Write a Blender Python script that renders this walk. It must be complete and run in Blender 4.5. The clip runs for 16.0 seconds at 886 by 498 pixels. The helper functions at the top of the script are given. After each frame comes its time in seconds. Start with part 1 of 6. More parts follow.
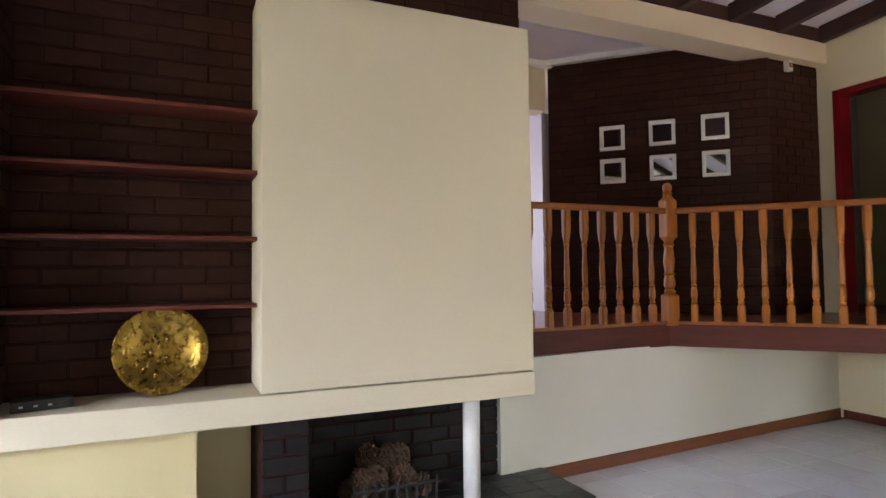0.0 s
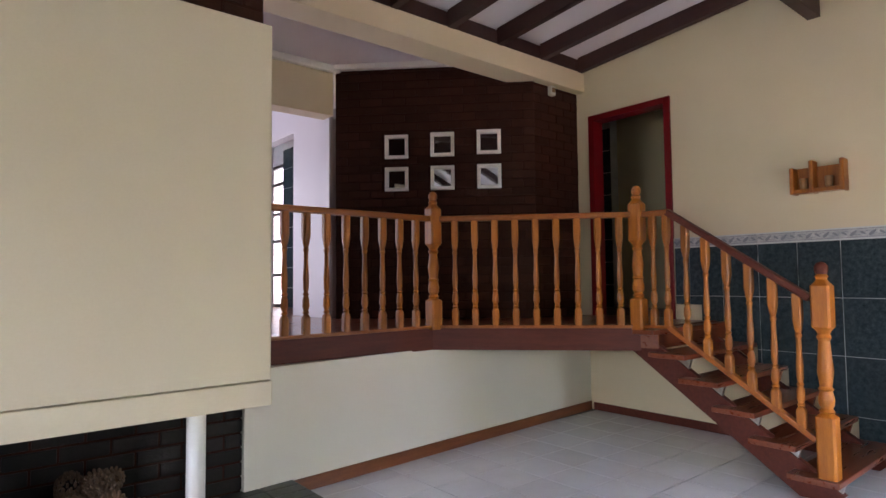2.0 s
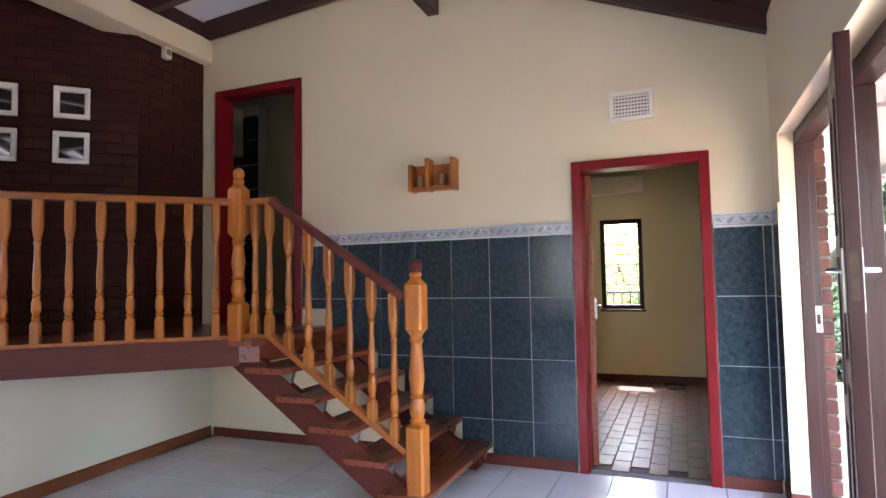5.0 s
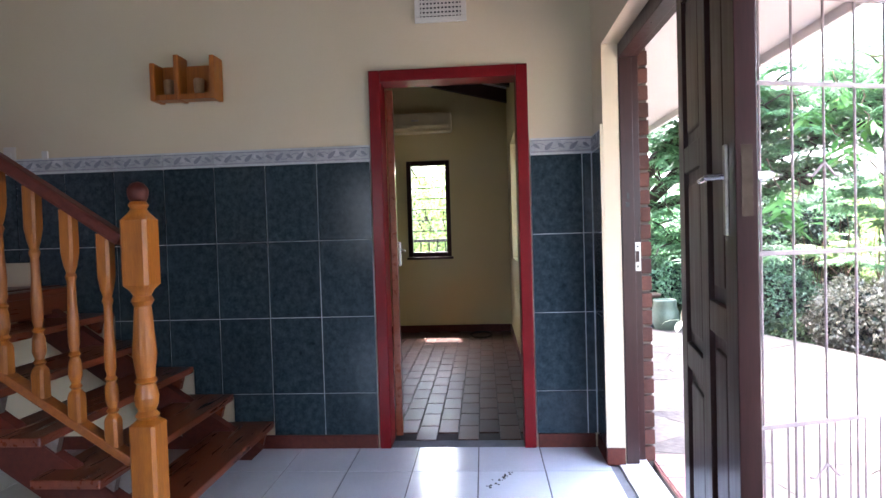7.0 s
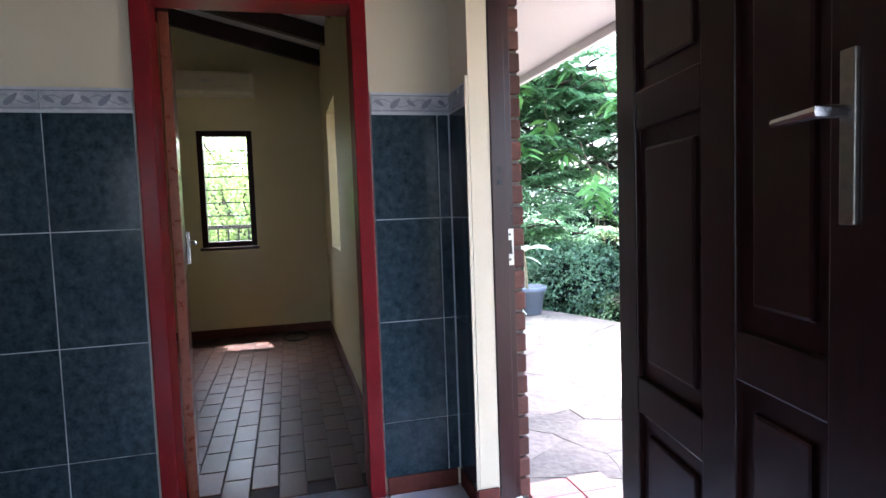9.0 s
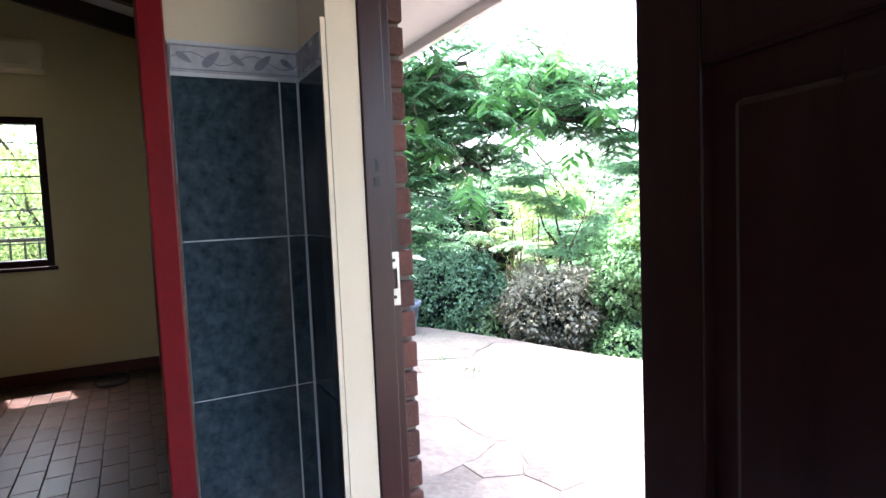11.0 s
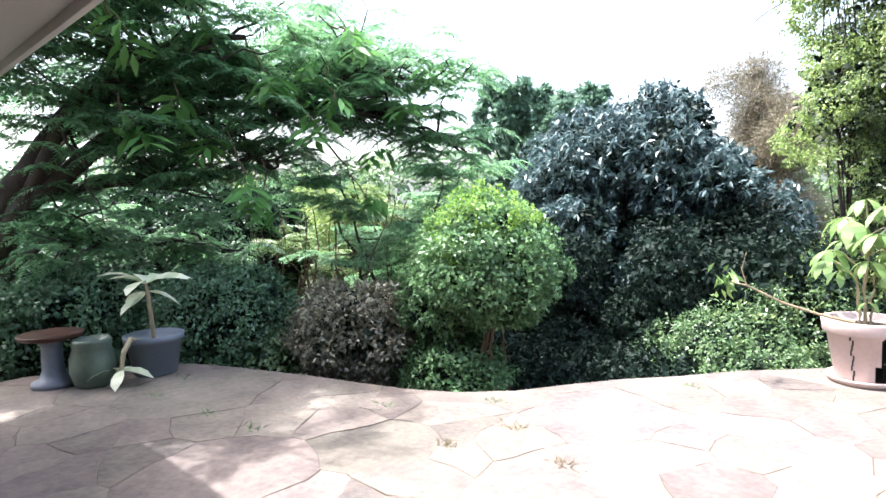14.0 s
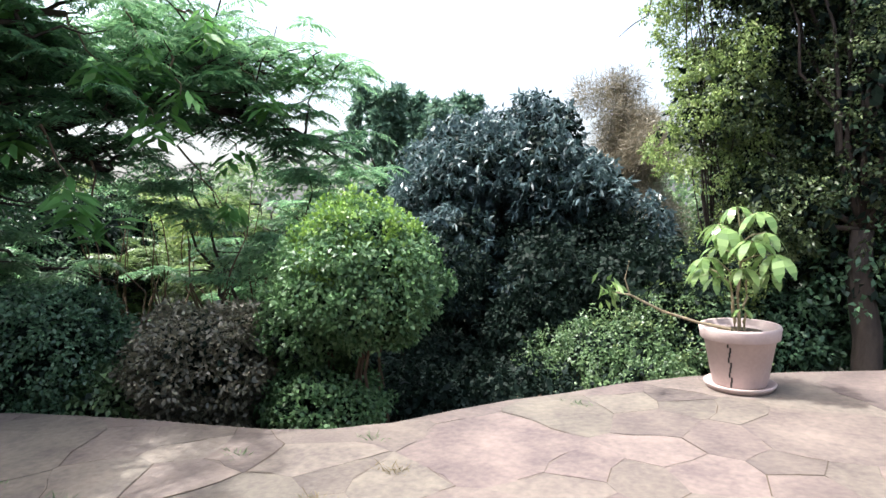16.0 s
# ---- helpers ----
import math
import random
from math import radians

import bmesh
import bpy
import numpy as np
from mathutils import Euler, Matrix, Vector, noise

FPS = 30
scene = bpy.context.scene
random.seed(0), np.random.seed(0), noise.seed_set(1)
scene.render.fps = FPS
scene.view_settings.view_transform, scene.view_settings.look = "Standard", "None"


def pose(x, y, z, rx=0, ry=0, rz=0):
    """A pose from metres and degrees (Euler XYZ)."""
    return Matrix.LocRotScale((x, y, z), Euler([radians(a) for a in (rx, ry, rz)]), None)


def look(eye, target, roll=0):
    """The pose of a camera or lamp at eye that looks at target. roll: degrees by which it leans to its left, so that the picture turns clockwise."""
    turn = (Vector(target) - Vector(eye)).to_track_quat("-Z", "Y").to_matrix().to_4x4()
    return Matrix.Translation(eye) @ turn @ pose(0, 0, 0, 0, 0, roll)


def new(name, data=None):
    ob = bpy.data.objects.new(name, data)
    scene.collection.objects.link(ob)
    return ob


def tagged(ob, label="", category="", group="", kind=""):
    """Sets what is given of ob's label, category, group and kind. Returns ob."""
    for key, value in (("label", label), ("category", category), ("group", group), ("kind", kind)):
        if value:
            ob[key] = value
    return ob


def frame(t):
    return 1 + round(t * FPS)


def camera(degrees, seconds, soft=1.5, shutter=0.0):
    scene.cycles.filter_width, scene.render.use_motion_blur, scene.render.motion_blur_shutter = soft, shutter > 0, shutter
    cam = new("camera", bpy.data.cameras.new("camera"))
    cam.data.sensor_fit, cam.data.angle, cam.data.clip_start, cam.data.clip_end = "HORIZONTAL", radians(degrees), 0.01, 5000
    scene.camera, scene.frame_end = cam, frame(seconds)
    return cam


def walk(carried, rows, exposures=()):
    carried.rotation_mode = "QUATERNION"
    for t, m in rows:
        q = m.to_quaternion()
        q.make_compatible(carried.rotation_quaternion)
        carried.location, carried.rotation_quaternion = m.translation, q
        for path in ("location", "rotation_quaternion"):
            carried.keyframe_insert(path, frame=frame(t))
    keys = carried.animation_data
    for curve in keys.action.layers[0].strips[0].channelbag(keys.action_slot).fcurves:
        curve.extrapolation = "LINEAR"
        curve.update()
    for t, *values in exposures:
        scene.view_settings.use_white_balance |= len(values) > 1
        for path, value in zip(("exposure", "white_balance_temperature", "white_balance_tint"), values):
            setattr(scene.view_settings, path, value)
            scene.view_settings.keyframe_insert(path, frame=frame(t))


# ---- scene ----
cam = camera(73.7, 16.0)
PATH = [
    (0, (1.443, -0.32, 1.348), (2.258, 1.505, 1.431), -0.6),
    (0.5, (1.541, -0.348, 1.344), (2.432, 1.441, 1.434), -0.5),
    (1, (1.673, -0.417, 1.341), (2.661, 1.32, 1.435), -0.5),
    (1.5, (1.814, -0.463, 1.342), (2.943, 1.185, 1.44), -0.5),
    (2, (1.928, -0.538, 1.327), (3.204, 0.999, 1.431), -0.6),
    (2.5, (2.105, -0.557, 1.332), (3.549, 0.822, 1.437), -0.8),
    (3, (2.266, -0.529, 1.337), (3.824, 0.721, 1.447), -0.9),
    (3.5, (2.406, -0.53, 1.326), (4.048, 0.606, 1.437), -1.0),
    (4, (2.598, -0.571, 1.323), (4.309, 0.458, 1.438), -1.0),
    (4.5, (2.761, -0.632, 1.313), (4.538, 0.278, 1.429), -1.1),
    (5, (2.93, -0.629, 1.276), (4.781, 0.119, 1.39), -1.0),
    (5.2, (3.02, -0.596, 1.264), (4.9, 0.077, 1.374), -0.9),
    (7.3, (3.87, -0.538, 1.185), (5.867, -0.468, 1.099), -1.8),
    (7.5, (3.955, -0.525, 1.185), (5.952, -0.499, 1.083), -1.8),
    (8, (4.162, -0.488, 1.185), (6.154, -0.617, 1.069), -1.9),
    (8.2, (4.248, -0.460, 1.184), (6.232, -0.682, 1.062), -1.9),
    (10.3, (5.034, -0.545, 1.221), (6.878, -1.309, 1.093), -2.4),
    (10.5, (5.114, -0.603, 1.218), (6.941, -1.405, 1.089), -2.4),
    (11, (5.301, -0.698, 1.223), (7.065, -1.63, 1.085), -2.4),
    (11.5, (5.474, -0.783, 1.224), (7.182, -1.814, 1.092), -2.6),
    (12, (5.656, -0.868, 1.237), (7.295, -2.007, 1.1), -2.6),
    (12.5, (5.793, -0.951, 1.24), (7.316, -2.246, 1.093), -2.6),
    (13, (5.909, -1.086, 1.242), (7.378, -2.436, 1.08), -2.6),
    (13.5, (5.971, -1.23, 1.252), (7.373, -2.647, 1.094), -1.8),
    (14, (6.048, -1.291, 1.23), (7.403, -2.755, 1.08), -1.7),
    (14.5, (6.153, -1.375, 1.228), (7.443, -2.896, 1.083), -1.7),
    (15, (6.223, -1.459, 1.222), (7.39, -3.077, 1.081), -1.8),
    (15.5, (6.267, -1.559, 1.227), (7.34, -3.24, 1.083), -1.9),
    (16, (6.313, -1.68, 1.213), (7.339, -3.392, 1.084), -1.8),
]
EXPOSURES = [(0.0, 5.42, 6550, 15), (1.0, 5.42, 6500, 16), (2.0, 5.25, 6450, 16), (3.5, 5.4, 6200, 18), (5.0, 5.55, 5950, 19), (7.5, 4.55, 5500, 15), (8.0, 4.45, 5400, 14), (10.5, 4.15, 5500, 12), (12.0, 3.8, 5700, 11), (12.8, 3.2, 5650, 12), (13.5, 2.7, 5700, 12), (14.2, 2.15, 5800, 11), (15.0, 1.85, 5850, 11), (16.0, 1.5, 5900, 11)]
walk(cam, [(t, look(eye, target, roll)) for t, eye, target, roll in PATH], EXPOSURES)

# ---- light ----
SUN_EL, SUN_AZ = 65.0, 15.0  # height of the sun and its bearing from +x towards +y, in degrees
world = bpy.data.worlds.new("sky")
scene.world = world
world.use_nodes = True
sky = world.node_tree.nodes.new("ShaderNodeTexSky")
sky.sky_type = "NISHITA"
sky.sun_disc = False
sky.sun_elevation = radians(SUN_EL)
sky.sun_rotation = radians(90 - SUN_AZ)
sky.dust_density = 9.0
sky.air_density = 1.2
back = world.node_tree.nodes["Background"]
back.inputs["Strength"].default_value = 0.15
sky_lift = world.node_tree.nodes.new("ShaderNodeBackground")  # even white added over the whole sky so that it reaches white
sky_lift.inputs["Color"].default_value = (1.0, 0.99, 0.97, 1)
sky_lift.inputs["Strength"].default_value = 0.14
both = world.node_tree.nodes.new("ShaderNodeAddShader")
world.node_tree.links.new(sky.outputs[0], back.inputs[0])
world.node_tree.links.new(back.outputs[0], both.inputs[0])
world.node_tree.links.new(sky_lift.outputs[0], both.inputs[1])
world.node_tree.links.new(both.outputs[0], world.node_tree.nodes["World Output"].inputs["Surface"])
sun = new("sun", bpy.data.lights.new("sun", "SUN"))
sun.data.energy, sun.data.angle, sun.data.color = 2.8, radians(0.6), (1.0, 0.95, 0.86)
_d = Vector((math.cos(radians(SUN_AZ)) * math.cos(radians(SUN_EL)), math.sin(radians(SUN_AZ)) * math.cos(radians(SUN_EL)), math.sin(radians(SUN_EL))))
sun.matrix_world = look(_d * 30, (0, 0, 0))


def sky_lamp(name, eye, target, width, height, power, color=(0.93, 0.96, 1.0)):
    """An added area lamp that stands in for daylight."""
    lamp = new(name, bpy.data.lights.new(name, "AREA"))
    lamp.data.shape, lamp.data.size, lamp.data.size_y = "RECTANGLE", width, height
    lamp.data.energy, lamp.data.color = power, color
    lamp.matrix_world = look(eye, target)
    return lamp


sky_lamp("daylight_glazing", (4.93, -1.25, 1.08), (4.93, 3.0, 0.9), 1.3, 1.9, 0.48)
# Added fill from behind the camera; no window is known there.
sky_lamp("fill_west", (-1.42, 1.0, 1.5), (5.0, 1.0, 1.3), 2.2, 1.4, 0.85)
# Added fill inside the lobby, with no opening behind it.
sky_lamp("fill_upper", (3.0, 7.4, 2.0), (3.2, 4.0, 1.8), 1.6, 1.8, 1.8, (0.9, 0.9, 1.0))
sky_lamp("daylight_far_room", (9.6, -1.0, 1.5), (9.6, 1.0, 1.0), 0.9, 1.1, 0.07)


# ---- materials ----
def surface(name, dark, light, scale=6.0, rough=0.6, bump=0.15, fine=60.0, metal=0.0, stretch=(1, 1, 1), vary=0.0, coat=0.0, depth=0.01, rough_vary=0.12, contrast=0.25, spec=0.5, hue=0.0):
    """A surface whose colour wanders between two tones, with fine relief and, for pieces, a tone of their own."""
    m = bpy.data.materials.new(name)
    m.use_nodes = True
    n, l = m.node_tree.nodes, m.node_tree.links
    bsdf = n["Principled BSDF"]
    co = n.new("ShaderNodeTexCoord")
    mp = n.new("ShaderNodeMapping")
    mp.inputs["Scale"].default_value = stretch
    l.new(co.outputs["Object"], mp.inputs["Vector"])
    oi = n.new("ShaderNodeObjectInfo")
    shift = n.new("ShaderNodeVectorMath")
    shift.operation = "MULTIPLY_ADD"
    l.new(oi.outputs["Random"], shift.inputs[0])
    shift.inputs[1].default_value = (7.1, 3.7, 9.3) if vary else (0, 0, 0)
    l.new(mp.outputs[0], shift.inputs[2])
    big = n.new("ShaderNodeTexNoise")
    big.inputs["Scale"].default_value, big.inputs["Detail"].default_value = scale, 6.0
    small = n.new("ShaderNodeTexNoise")
    small.inputs["Scale"].default_value, small.inputs["Detail"].default_value = fine, 4.0
    for tex in (big, small):
        l.new(shift.outputs[0], tex.inputs["Vector"])
    ramp = n.new("ShaderNodeMapRange")
    ramp.inputs["From Min"].default_value, ramp.inputs["From Max"].default_value = 0.5 - contrast, 0.5 + contrast
    blend = n.new("ShaderNodeMix")
    blend.data_type = "FLOAT"
    blend.inputs["Factor"].default_value = 0.35
    l.new(big.outputs[0], blend.inputs[2])
    l.new(small.outputs[0], blend.inputs[3])
    l.new(blend.outputs[0], ramp.inputs["Value"])
    mix = n.new("ShaderNodeMix")
    mix.data_type = "RGBA"
    mix.inputs[6].default_value, mix.inputs[7].default_value = (*dark, 1), (*light, 1)
    l.new(ramp.outputs[0], mix.inputs[0])
    tone = mix.outputs[2]
    if vary:
        hsv = n.new("ShaderNodeHueSaturation")
        rng = n.new("ShaderNodeMapRange")
        rng.inputs["To Min"].default_value, rng.inputs["To Max"].default_value = 1 - vary, 1 + vary
        l.new(oi.outputs["Random"], rng.inputs["Value"])
        l.new(rng.outputs[0], hsv.inputs["Value"])
        l.new(tone, hsv.inputs["Color"])
        if hue:
            other = n.new("ShaderNodeTexWhiteNoise")
            other.noise_dimensions = "1D"
            l.new(oi.outputs["Random"], other.inputs["W"])
            turn_hue = n.new("ShaderNodeMapRange")
            turn_hue.inputs["To Min"].default_value, turn_hue.inputs["To Max"].default_value = 0.5 - hue, 0.5 + hue
            l.new(other.outputs["Value"], turn_hue.inputs["Value"])
            l.new(turn_hue.outputs[0], hsv.inputs["Hue"])
        tone = hsv.outputs[0]
    l.new(tone, bsdf.inputs["Base Color"])
    rr = n.new("ShaderNodeMapRange")
    rr.inputs["To Min"].default_value, rr.inputs["To Max"].default_value = max(0.02, rough - rough_vary), min(1, rough + rough_vary)
    l.new(big.outputs[0], rr.inputs["Value"])
    l.new(rr.outputs[0], bsdf.inputs["Roughness"])
    bsdf.inputs["Metallic"].default_value = metal
    bsdf.inputs["Coat Weight"].default_value = coat
    bsdf.inputs["Coat Roughness"].default_value = 0.15
    bsdf.inputs["Specular IOR Level"].default_value = spec
    if bump:
        bp = n.new("ShaderNodeBump")
        bp.inputs["Strength"].default_value, bp.inputs["Distance"].default_value = bump, depth
        l.new(blend.outputs[0], bp.inputs["Height"])
        l.new(bp.outputs[0], bsdf.inputs["Normal"])
    return m


def leafy(name, dark, light, rough=0.45, through_light=0.35, spec=0.5):
    """Leaves: a tone of its own for every leaf, and some light shining through."""
    m = bpy.data.materials.new(name)
    m.use_nodes = True
    n, l = m.node_tree.nodes, m.node_tree.links
    bsdf = n["Principled BSDF"]
    geo = n.new("ShaderNodeNewGeometry")
    mix = n.new("ShaderNodeMix")
    mix.data_type = "RGBA"
    mix.inputs[6].default_value, mix.inputs[7].default_value = (*dark, 1), (*light, 1)
    l.new(geo.outputs["Random Per Island"], mix.inputs[0])
    l.new(mix.outputs[2], bsdf.inputs["Base Color"])
    bsdf.inputs["Roughness"].default_value = rough * 0.85
    bsdf.inputs["Specular IOR Level"].default_value = spec
    tr = n.new("ShaderNodeBsdfTranslucent")
    l.new(mix.outputs[2], tr.inputs["Color"])
    add = n.new("ShaderNodeMixShader")
    add.inputs[0].default_value = through_light
    l.new(bsdf.outputs[0], add.inputs[1])
    l.new(tr.outputs[0], add.inputs[2])
    l.new(add.outputs[0], n["Material Output"].inputs["Surface"])
    return m


def glass_material(name):
    m = bpy.data.materials.new(name)
    m.use_nodes = True
    n, l = m.node_tree.nodes, m.node_tree.links
    n.remove(n["Principled BSDF"])
    clear, gloss, mix, fr = n.new("ShaderNodeBsdfTransparent"), n.new("ShaderNodeBsdfGlossy"), n.new("ShaderNodeMixShader"), n.new("ShaderNodeLayerWeight")
    gloss.inputs["Roughness"].default_value = 0.02
    fr.inputs["Blend"].default_value = 0.5
    power = n.new("ShaderNodeMath")
    power.operation = "POWER"
    power.inputs[1].default_value = 5.0
    l.new(fr.outputs["Facing"], power.inputs[0])
    base = n.new("ShaderNodeMapRange")
    base.inputs["To Min"].default_value = 0.05
    l.new(power.outputs[0], base.inputs["Value"])
    l.new(base.outputs[0], mix.inputs[0])
    l.new(clear.outputs[0], mix.inputs[1])
    l.new(gloss.outputs[0], mix.inputs[2])
    l.new(mix.outputs[0], n["Material Output"].inputs["Surface"])
    return m


CREAM = surface("cream_wall_paint", (0.62, 0.53, 0.36), (0.68, 0.59, 0.42), 1.5, 0.55, 0.06, 180, depth=0.004)
YELLOW = surface("yellow_cream_paint", (0.60, 0.50, 0.26), (0.66, 0.56, 0.31), 1.5, 0.5, 0.06, 160, depth=0.004)
LOWER = surface("off_white_wall_paint", (0.74, 0.71, 0.60), (0.80, 0.775, 0.67), 1.2, 0.4, 0.08, 120, depth=0.005)
LILAC = surface("lilac_white_paint", (0.70, 0.68, 0.74), (0.76, 0.74, 0.80), 1.2, 0.5, 0.05, 140, depth=0.004)
CEIL = surface("white_ceiling_board", (0.70, 0.68, 0.72), (0.77, 0.75, 0.79), 1.0, 0.7, 0.05, 90, depth=0.004)
HOODP = surface("cream_hood_plaster", (0.64, 0.56, 0.40), (0.70, 0.62, 0.46), 1.0, 0.55, 0.10, 70, depth=0.005)
BRICK = surface("brown_painted_brick", (0.025, 0.0078, 0.0046), (0.052, 0.0165, 0.0095), 9, 0.6, 0.5, 70, vary=0.22, depth=0.006, spec=0.18)
MORTAR = surface("dark_brown_mortar", (0.023, 0.0074, 0.0048), (0.038, 0.012, 0.0078), 14, 0.8, 0.6, 90, spec=0.15)
FIREBRICK = surface("sooty_black_brick", (0.007, 0.0058, 0.006), (0.020, 0.016, 0.016), 9, 0.5, 0.5, 70, vary=0.3, depth=0.006, spec=0.2)
FACEBRICK = surface("red_face_brick", (0.050, 0.018, 0.013), (0.105, 0.040, 0.027), 14, 0.85, 0.6, 90, vary=0.3, depth=0.008)
BLACKSLATE = surface("dark_hearth_paver", (0.022, 0.024, 0.022), (0.06, 0.062, 0.055), 8, 0.5, 0.3, 60, vary=0.2)
PINE = surface("varnished_orange_pine", (0.22, 0.058, 0.004), (0.46, 0.152, 0.010), 5, 0.42, 0.10, 40, stretch=(9, 9, 0.7), vary=0.18, coat=0.12, depth=0.003)
PINEX = surface("varnished_orange_pine_rail", (0.19, 0.045, 0.004), (0.37, 0.112, 0.009), 5, 0.42, 0.10, 40, stretch=(0.7, 9, 9), vary=0.1, coat=0.2, depth=0.003)
MAHOG = surface("dark_red_stained_timber", (0.064, 0.012, 0.008), (0.130, 0.029, 0.016), 5, 0.5, 0.12, 40, stretch=(0.8, 8, 8), vary=0.15, spec=0.3, depth=0.003)
TREADW = surface("red_brown_stair_timber", (0.13, 0.026, 0.010), (0.24, 0.060, 0.020), 5, 0.3, 0.1, 40, stretch=(0.8, 8, 8), vary=0.15, coat=0.4, depth=0.003)
RAFTER = surface("dark_stained_rafter", (0.020, 0.006, 0.005), (0.050, 0.014, 0.011), 4, 0.5, 0.2, 40, stretch=(6, 0.8, 6), vary=0.15)
DOORW = surface("dark_stained_door_timber", (0.014, 0.0042, 0.0040), (0.040, 0.0115, 0.0098), 5, 0.33, 0.0, 40, stretch=(9, 9, 0.7), coat=0.0, depth=0.003, spec=0.34)
REDPAINT = surface("red_gloss_paint", (0.125, 0.0035, 0.006), (0.20, 0.006, 0.009), 5, 0.4, 0.1, 60, coat=0.1, depth=0.003, spec=0.2)
SKIRT = surface("brown_stained_skirting", (0.15, 0.045, 0.014), (0.27, 0.09, 0.028), 5, 0.4, 0.1, 40, stretch=(0.8, 8, 8), coat=0.2, depth=0.003)
FLOORTILE = surface("white_glazed_floor_tile", (0.60, 0.61, 0.66), (0.70, 0.71, 0.76), 5, 0.16, 0.03, 60, vary=0.04, depth=0.002, rough_vary=0.06)
GROUT = surface("grey_tile_grout", (0.10, 0.10, 0.11), (0.20, 0.20, 0.21), 12, 0.9, 0.2, 80)
WALLTILE = surface("blue_green_mottled_wall_tile", (0.008, 0.016, 0.022), (0.048, 0.071, 0.084), 30, 0.15, 0.02, 80, vary=0.08, depth=0.002, rough_vary=0.05, contrast=0.2, spec=0.18)
TILEGROUT = surface("pale_grey_grout", (0.50, 0.52, 0.53), (0.64, 0.65, 0.66), 20, 0.8, 0.1, 80)
BORDER = surface("marbled_grey_border_tile", (0.30, 0.31, 0.34), (0.58, 0.58, 0.60), 18, 0.25, 0.05, 50, vary=0.05)
BORDERMARK = surface("dark_grey_border_motif", (0.15, 0.16, 0.20), (0.27, 0.28, 0.32), 20, 0.3, 0.05, 60)
CLAYTILE = surface("worn_brown_clay_tile", (0.032, 0.013, 0.009), (0.092, 0.040, 0.027), 7, 0.4, 0.2, 50, vary=0.3, depth=0.004, spec=0.22)
CLAYGROUT = surface("dark_floor_joint", (0.03, 0.022, 0.02), (0.06, 0.045, 0.04), 12, 0.9, 0.2, 80)
OLDBRASS = surface("dull_brass_lock", (0.045, 0.032, 0.022), (0.09, 0.065, 0.045), 25, 0.6, 0.2, 45, metal=0.8)
# Emissive white for an added panel that stands in for sky.
GLOW = bpy.data.materials.new("glowing_sky_backdrop")
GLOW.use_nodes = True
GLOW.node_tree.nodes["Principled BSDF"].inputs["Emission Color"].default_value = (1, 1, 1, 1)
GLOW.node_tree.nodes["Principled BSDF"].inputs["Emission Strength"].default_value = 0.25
BRASS = surface("embossed_brass", (0.16, 0.09, 0.014), (0.42, 0.27, 0.06), 25, 0.28, 0.6, 45, metal=1.0, depth=0.012)
CHROME = surface("worn_chrome", (0.55, 0.55, 0.57), (0.75, 0.75, 0.77), 20, 0.2, 0.05, 80, metal=1.0)
STEEL = surface("tarnished_steel", (0.30, 0.28, 0.26), (0.5, 0.48, 0.45), 20, 0.35, 0.1, 80, metal=1.0)
WHITEPAINT = surface("white_gloss_paint", (0.70, 0.69, 0.66), (0.80, 0.79, 0.76), 8, 0.35, 0.05, 90)
PLASTIC = surface("aged_white_plastic", (0.62, 0.60, 0.54), (0.70, 0.68, 0.62), 8, 0.4, 0.03, 90)
AGED = surface("yellowed_cream_plastic", (0.46, 0.39, 0.24), (0.54, 0.46, 0.29), 8, 0.45, 0.03, 90)
BLACK = surface("black_iron", (0.008, 0.008, 0.009), (0.022, 0.022, 0.022), 20, 0.6, 0.2, 80)
# Mauve-grey puts the backlit look of whitish bars into the colour.
GATEP = surface("backlit_grey_gate_paint", (0.20, 0.16, 0.16), (0.34, 0.28, 0.28), 12, 0.5, 0.15, 80)
STONE = surface("pinkish_sandstone_flag", (0.066, 0.052, 0.047), (0.200, 0.164, 0.134), 3.2, 0.78, 0.8, 26, vary=0.22, depth=0.022, contrast=0.2, hue=0.025)
JOINT = surface("earthy_paving_joint", (0.078, 0.062, 0.055), (0.170, 0.140, 0.118), 3, 0.95, 0.7, 40, depth=0.02)
SOIL = surface("leaf_littered_soil", (0.030, 0.022, 0.014), (0.085, 0.065, 0.035), 3, 0.95, 0.9, 18, depth=0.05)
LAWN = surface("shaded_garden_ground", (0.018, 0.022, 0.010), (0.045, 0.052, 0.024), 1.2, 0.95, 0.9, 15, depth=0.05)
REDTILE = surface("faded_red_step_tile", (0.34, 0.12, 0.11), (0.50, 0.24, 0.22), 6, 0.5, 0.1, 50, vary=0.15)
TERRACOTTA = surface("pale_pink_clay_pot", (0.40, 0.31, 0.285), (0.54, 0.44, 0.41), 4, 0.75, 0.2, 40)
GREYPOT = surface("grey_plastic_pot", (0.10, 0.115, 0.14), (0.16, 0.18, 0.21), 4, 0.5, 0.1, 40)
GREENPOT = surface("weathered_green_glazed_urn", (0.045, 0.07, 0.05), (0.12, 0.15, 0.11), 6, 0.4, 0.3, 40)
BARK = surface("dark_fissured_bark", (0.018, 0.013, 0.010), (0.07, 0.052, 0.040), 9, 0.9, 0.9, 30, stretch=(1, 1, 0.4), depth=0.03)
TWIG = surface("brown_woody_stem", (0.06, 0.035, 0.02), (0.15, 0.10, 0.06), 12, 0.85, 0.5, 50)
PALESTEM = surface("pale_green_brown_stem", (0.20, 0.16, 0.09), (0.34, 0.28, 0.18), 12, 0.7, 0.3, 50)
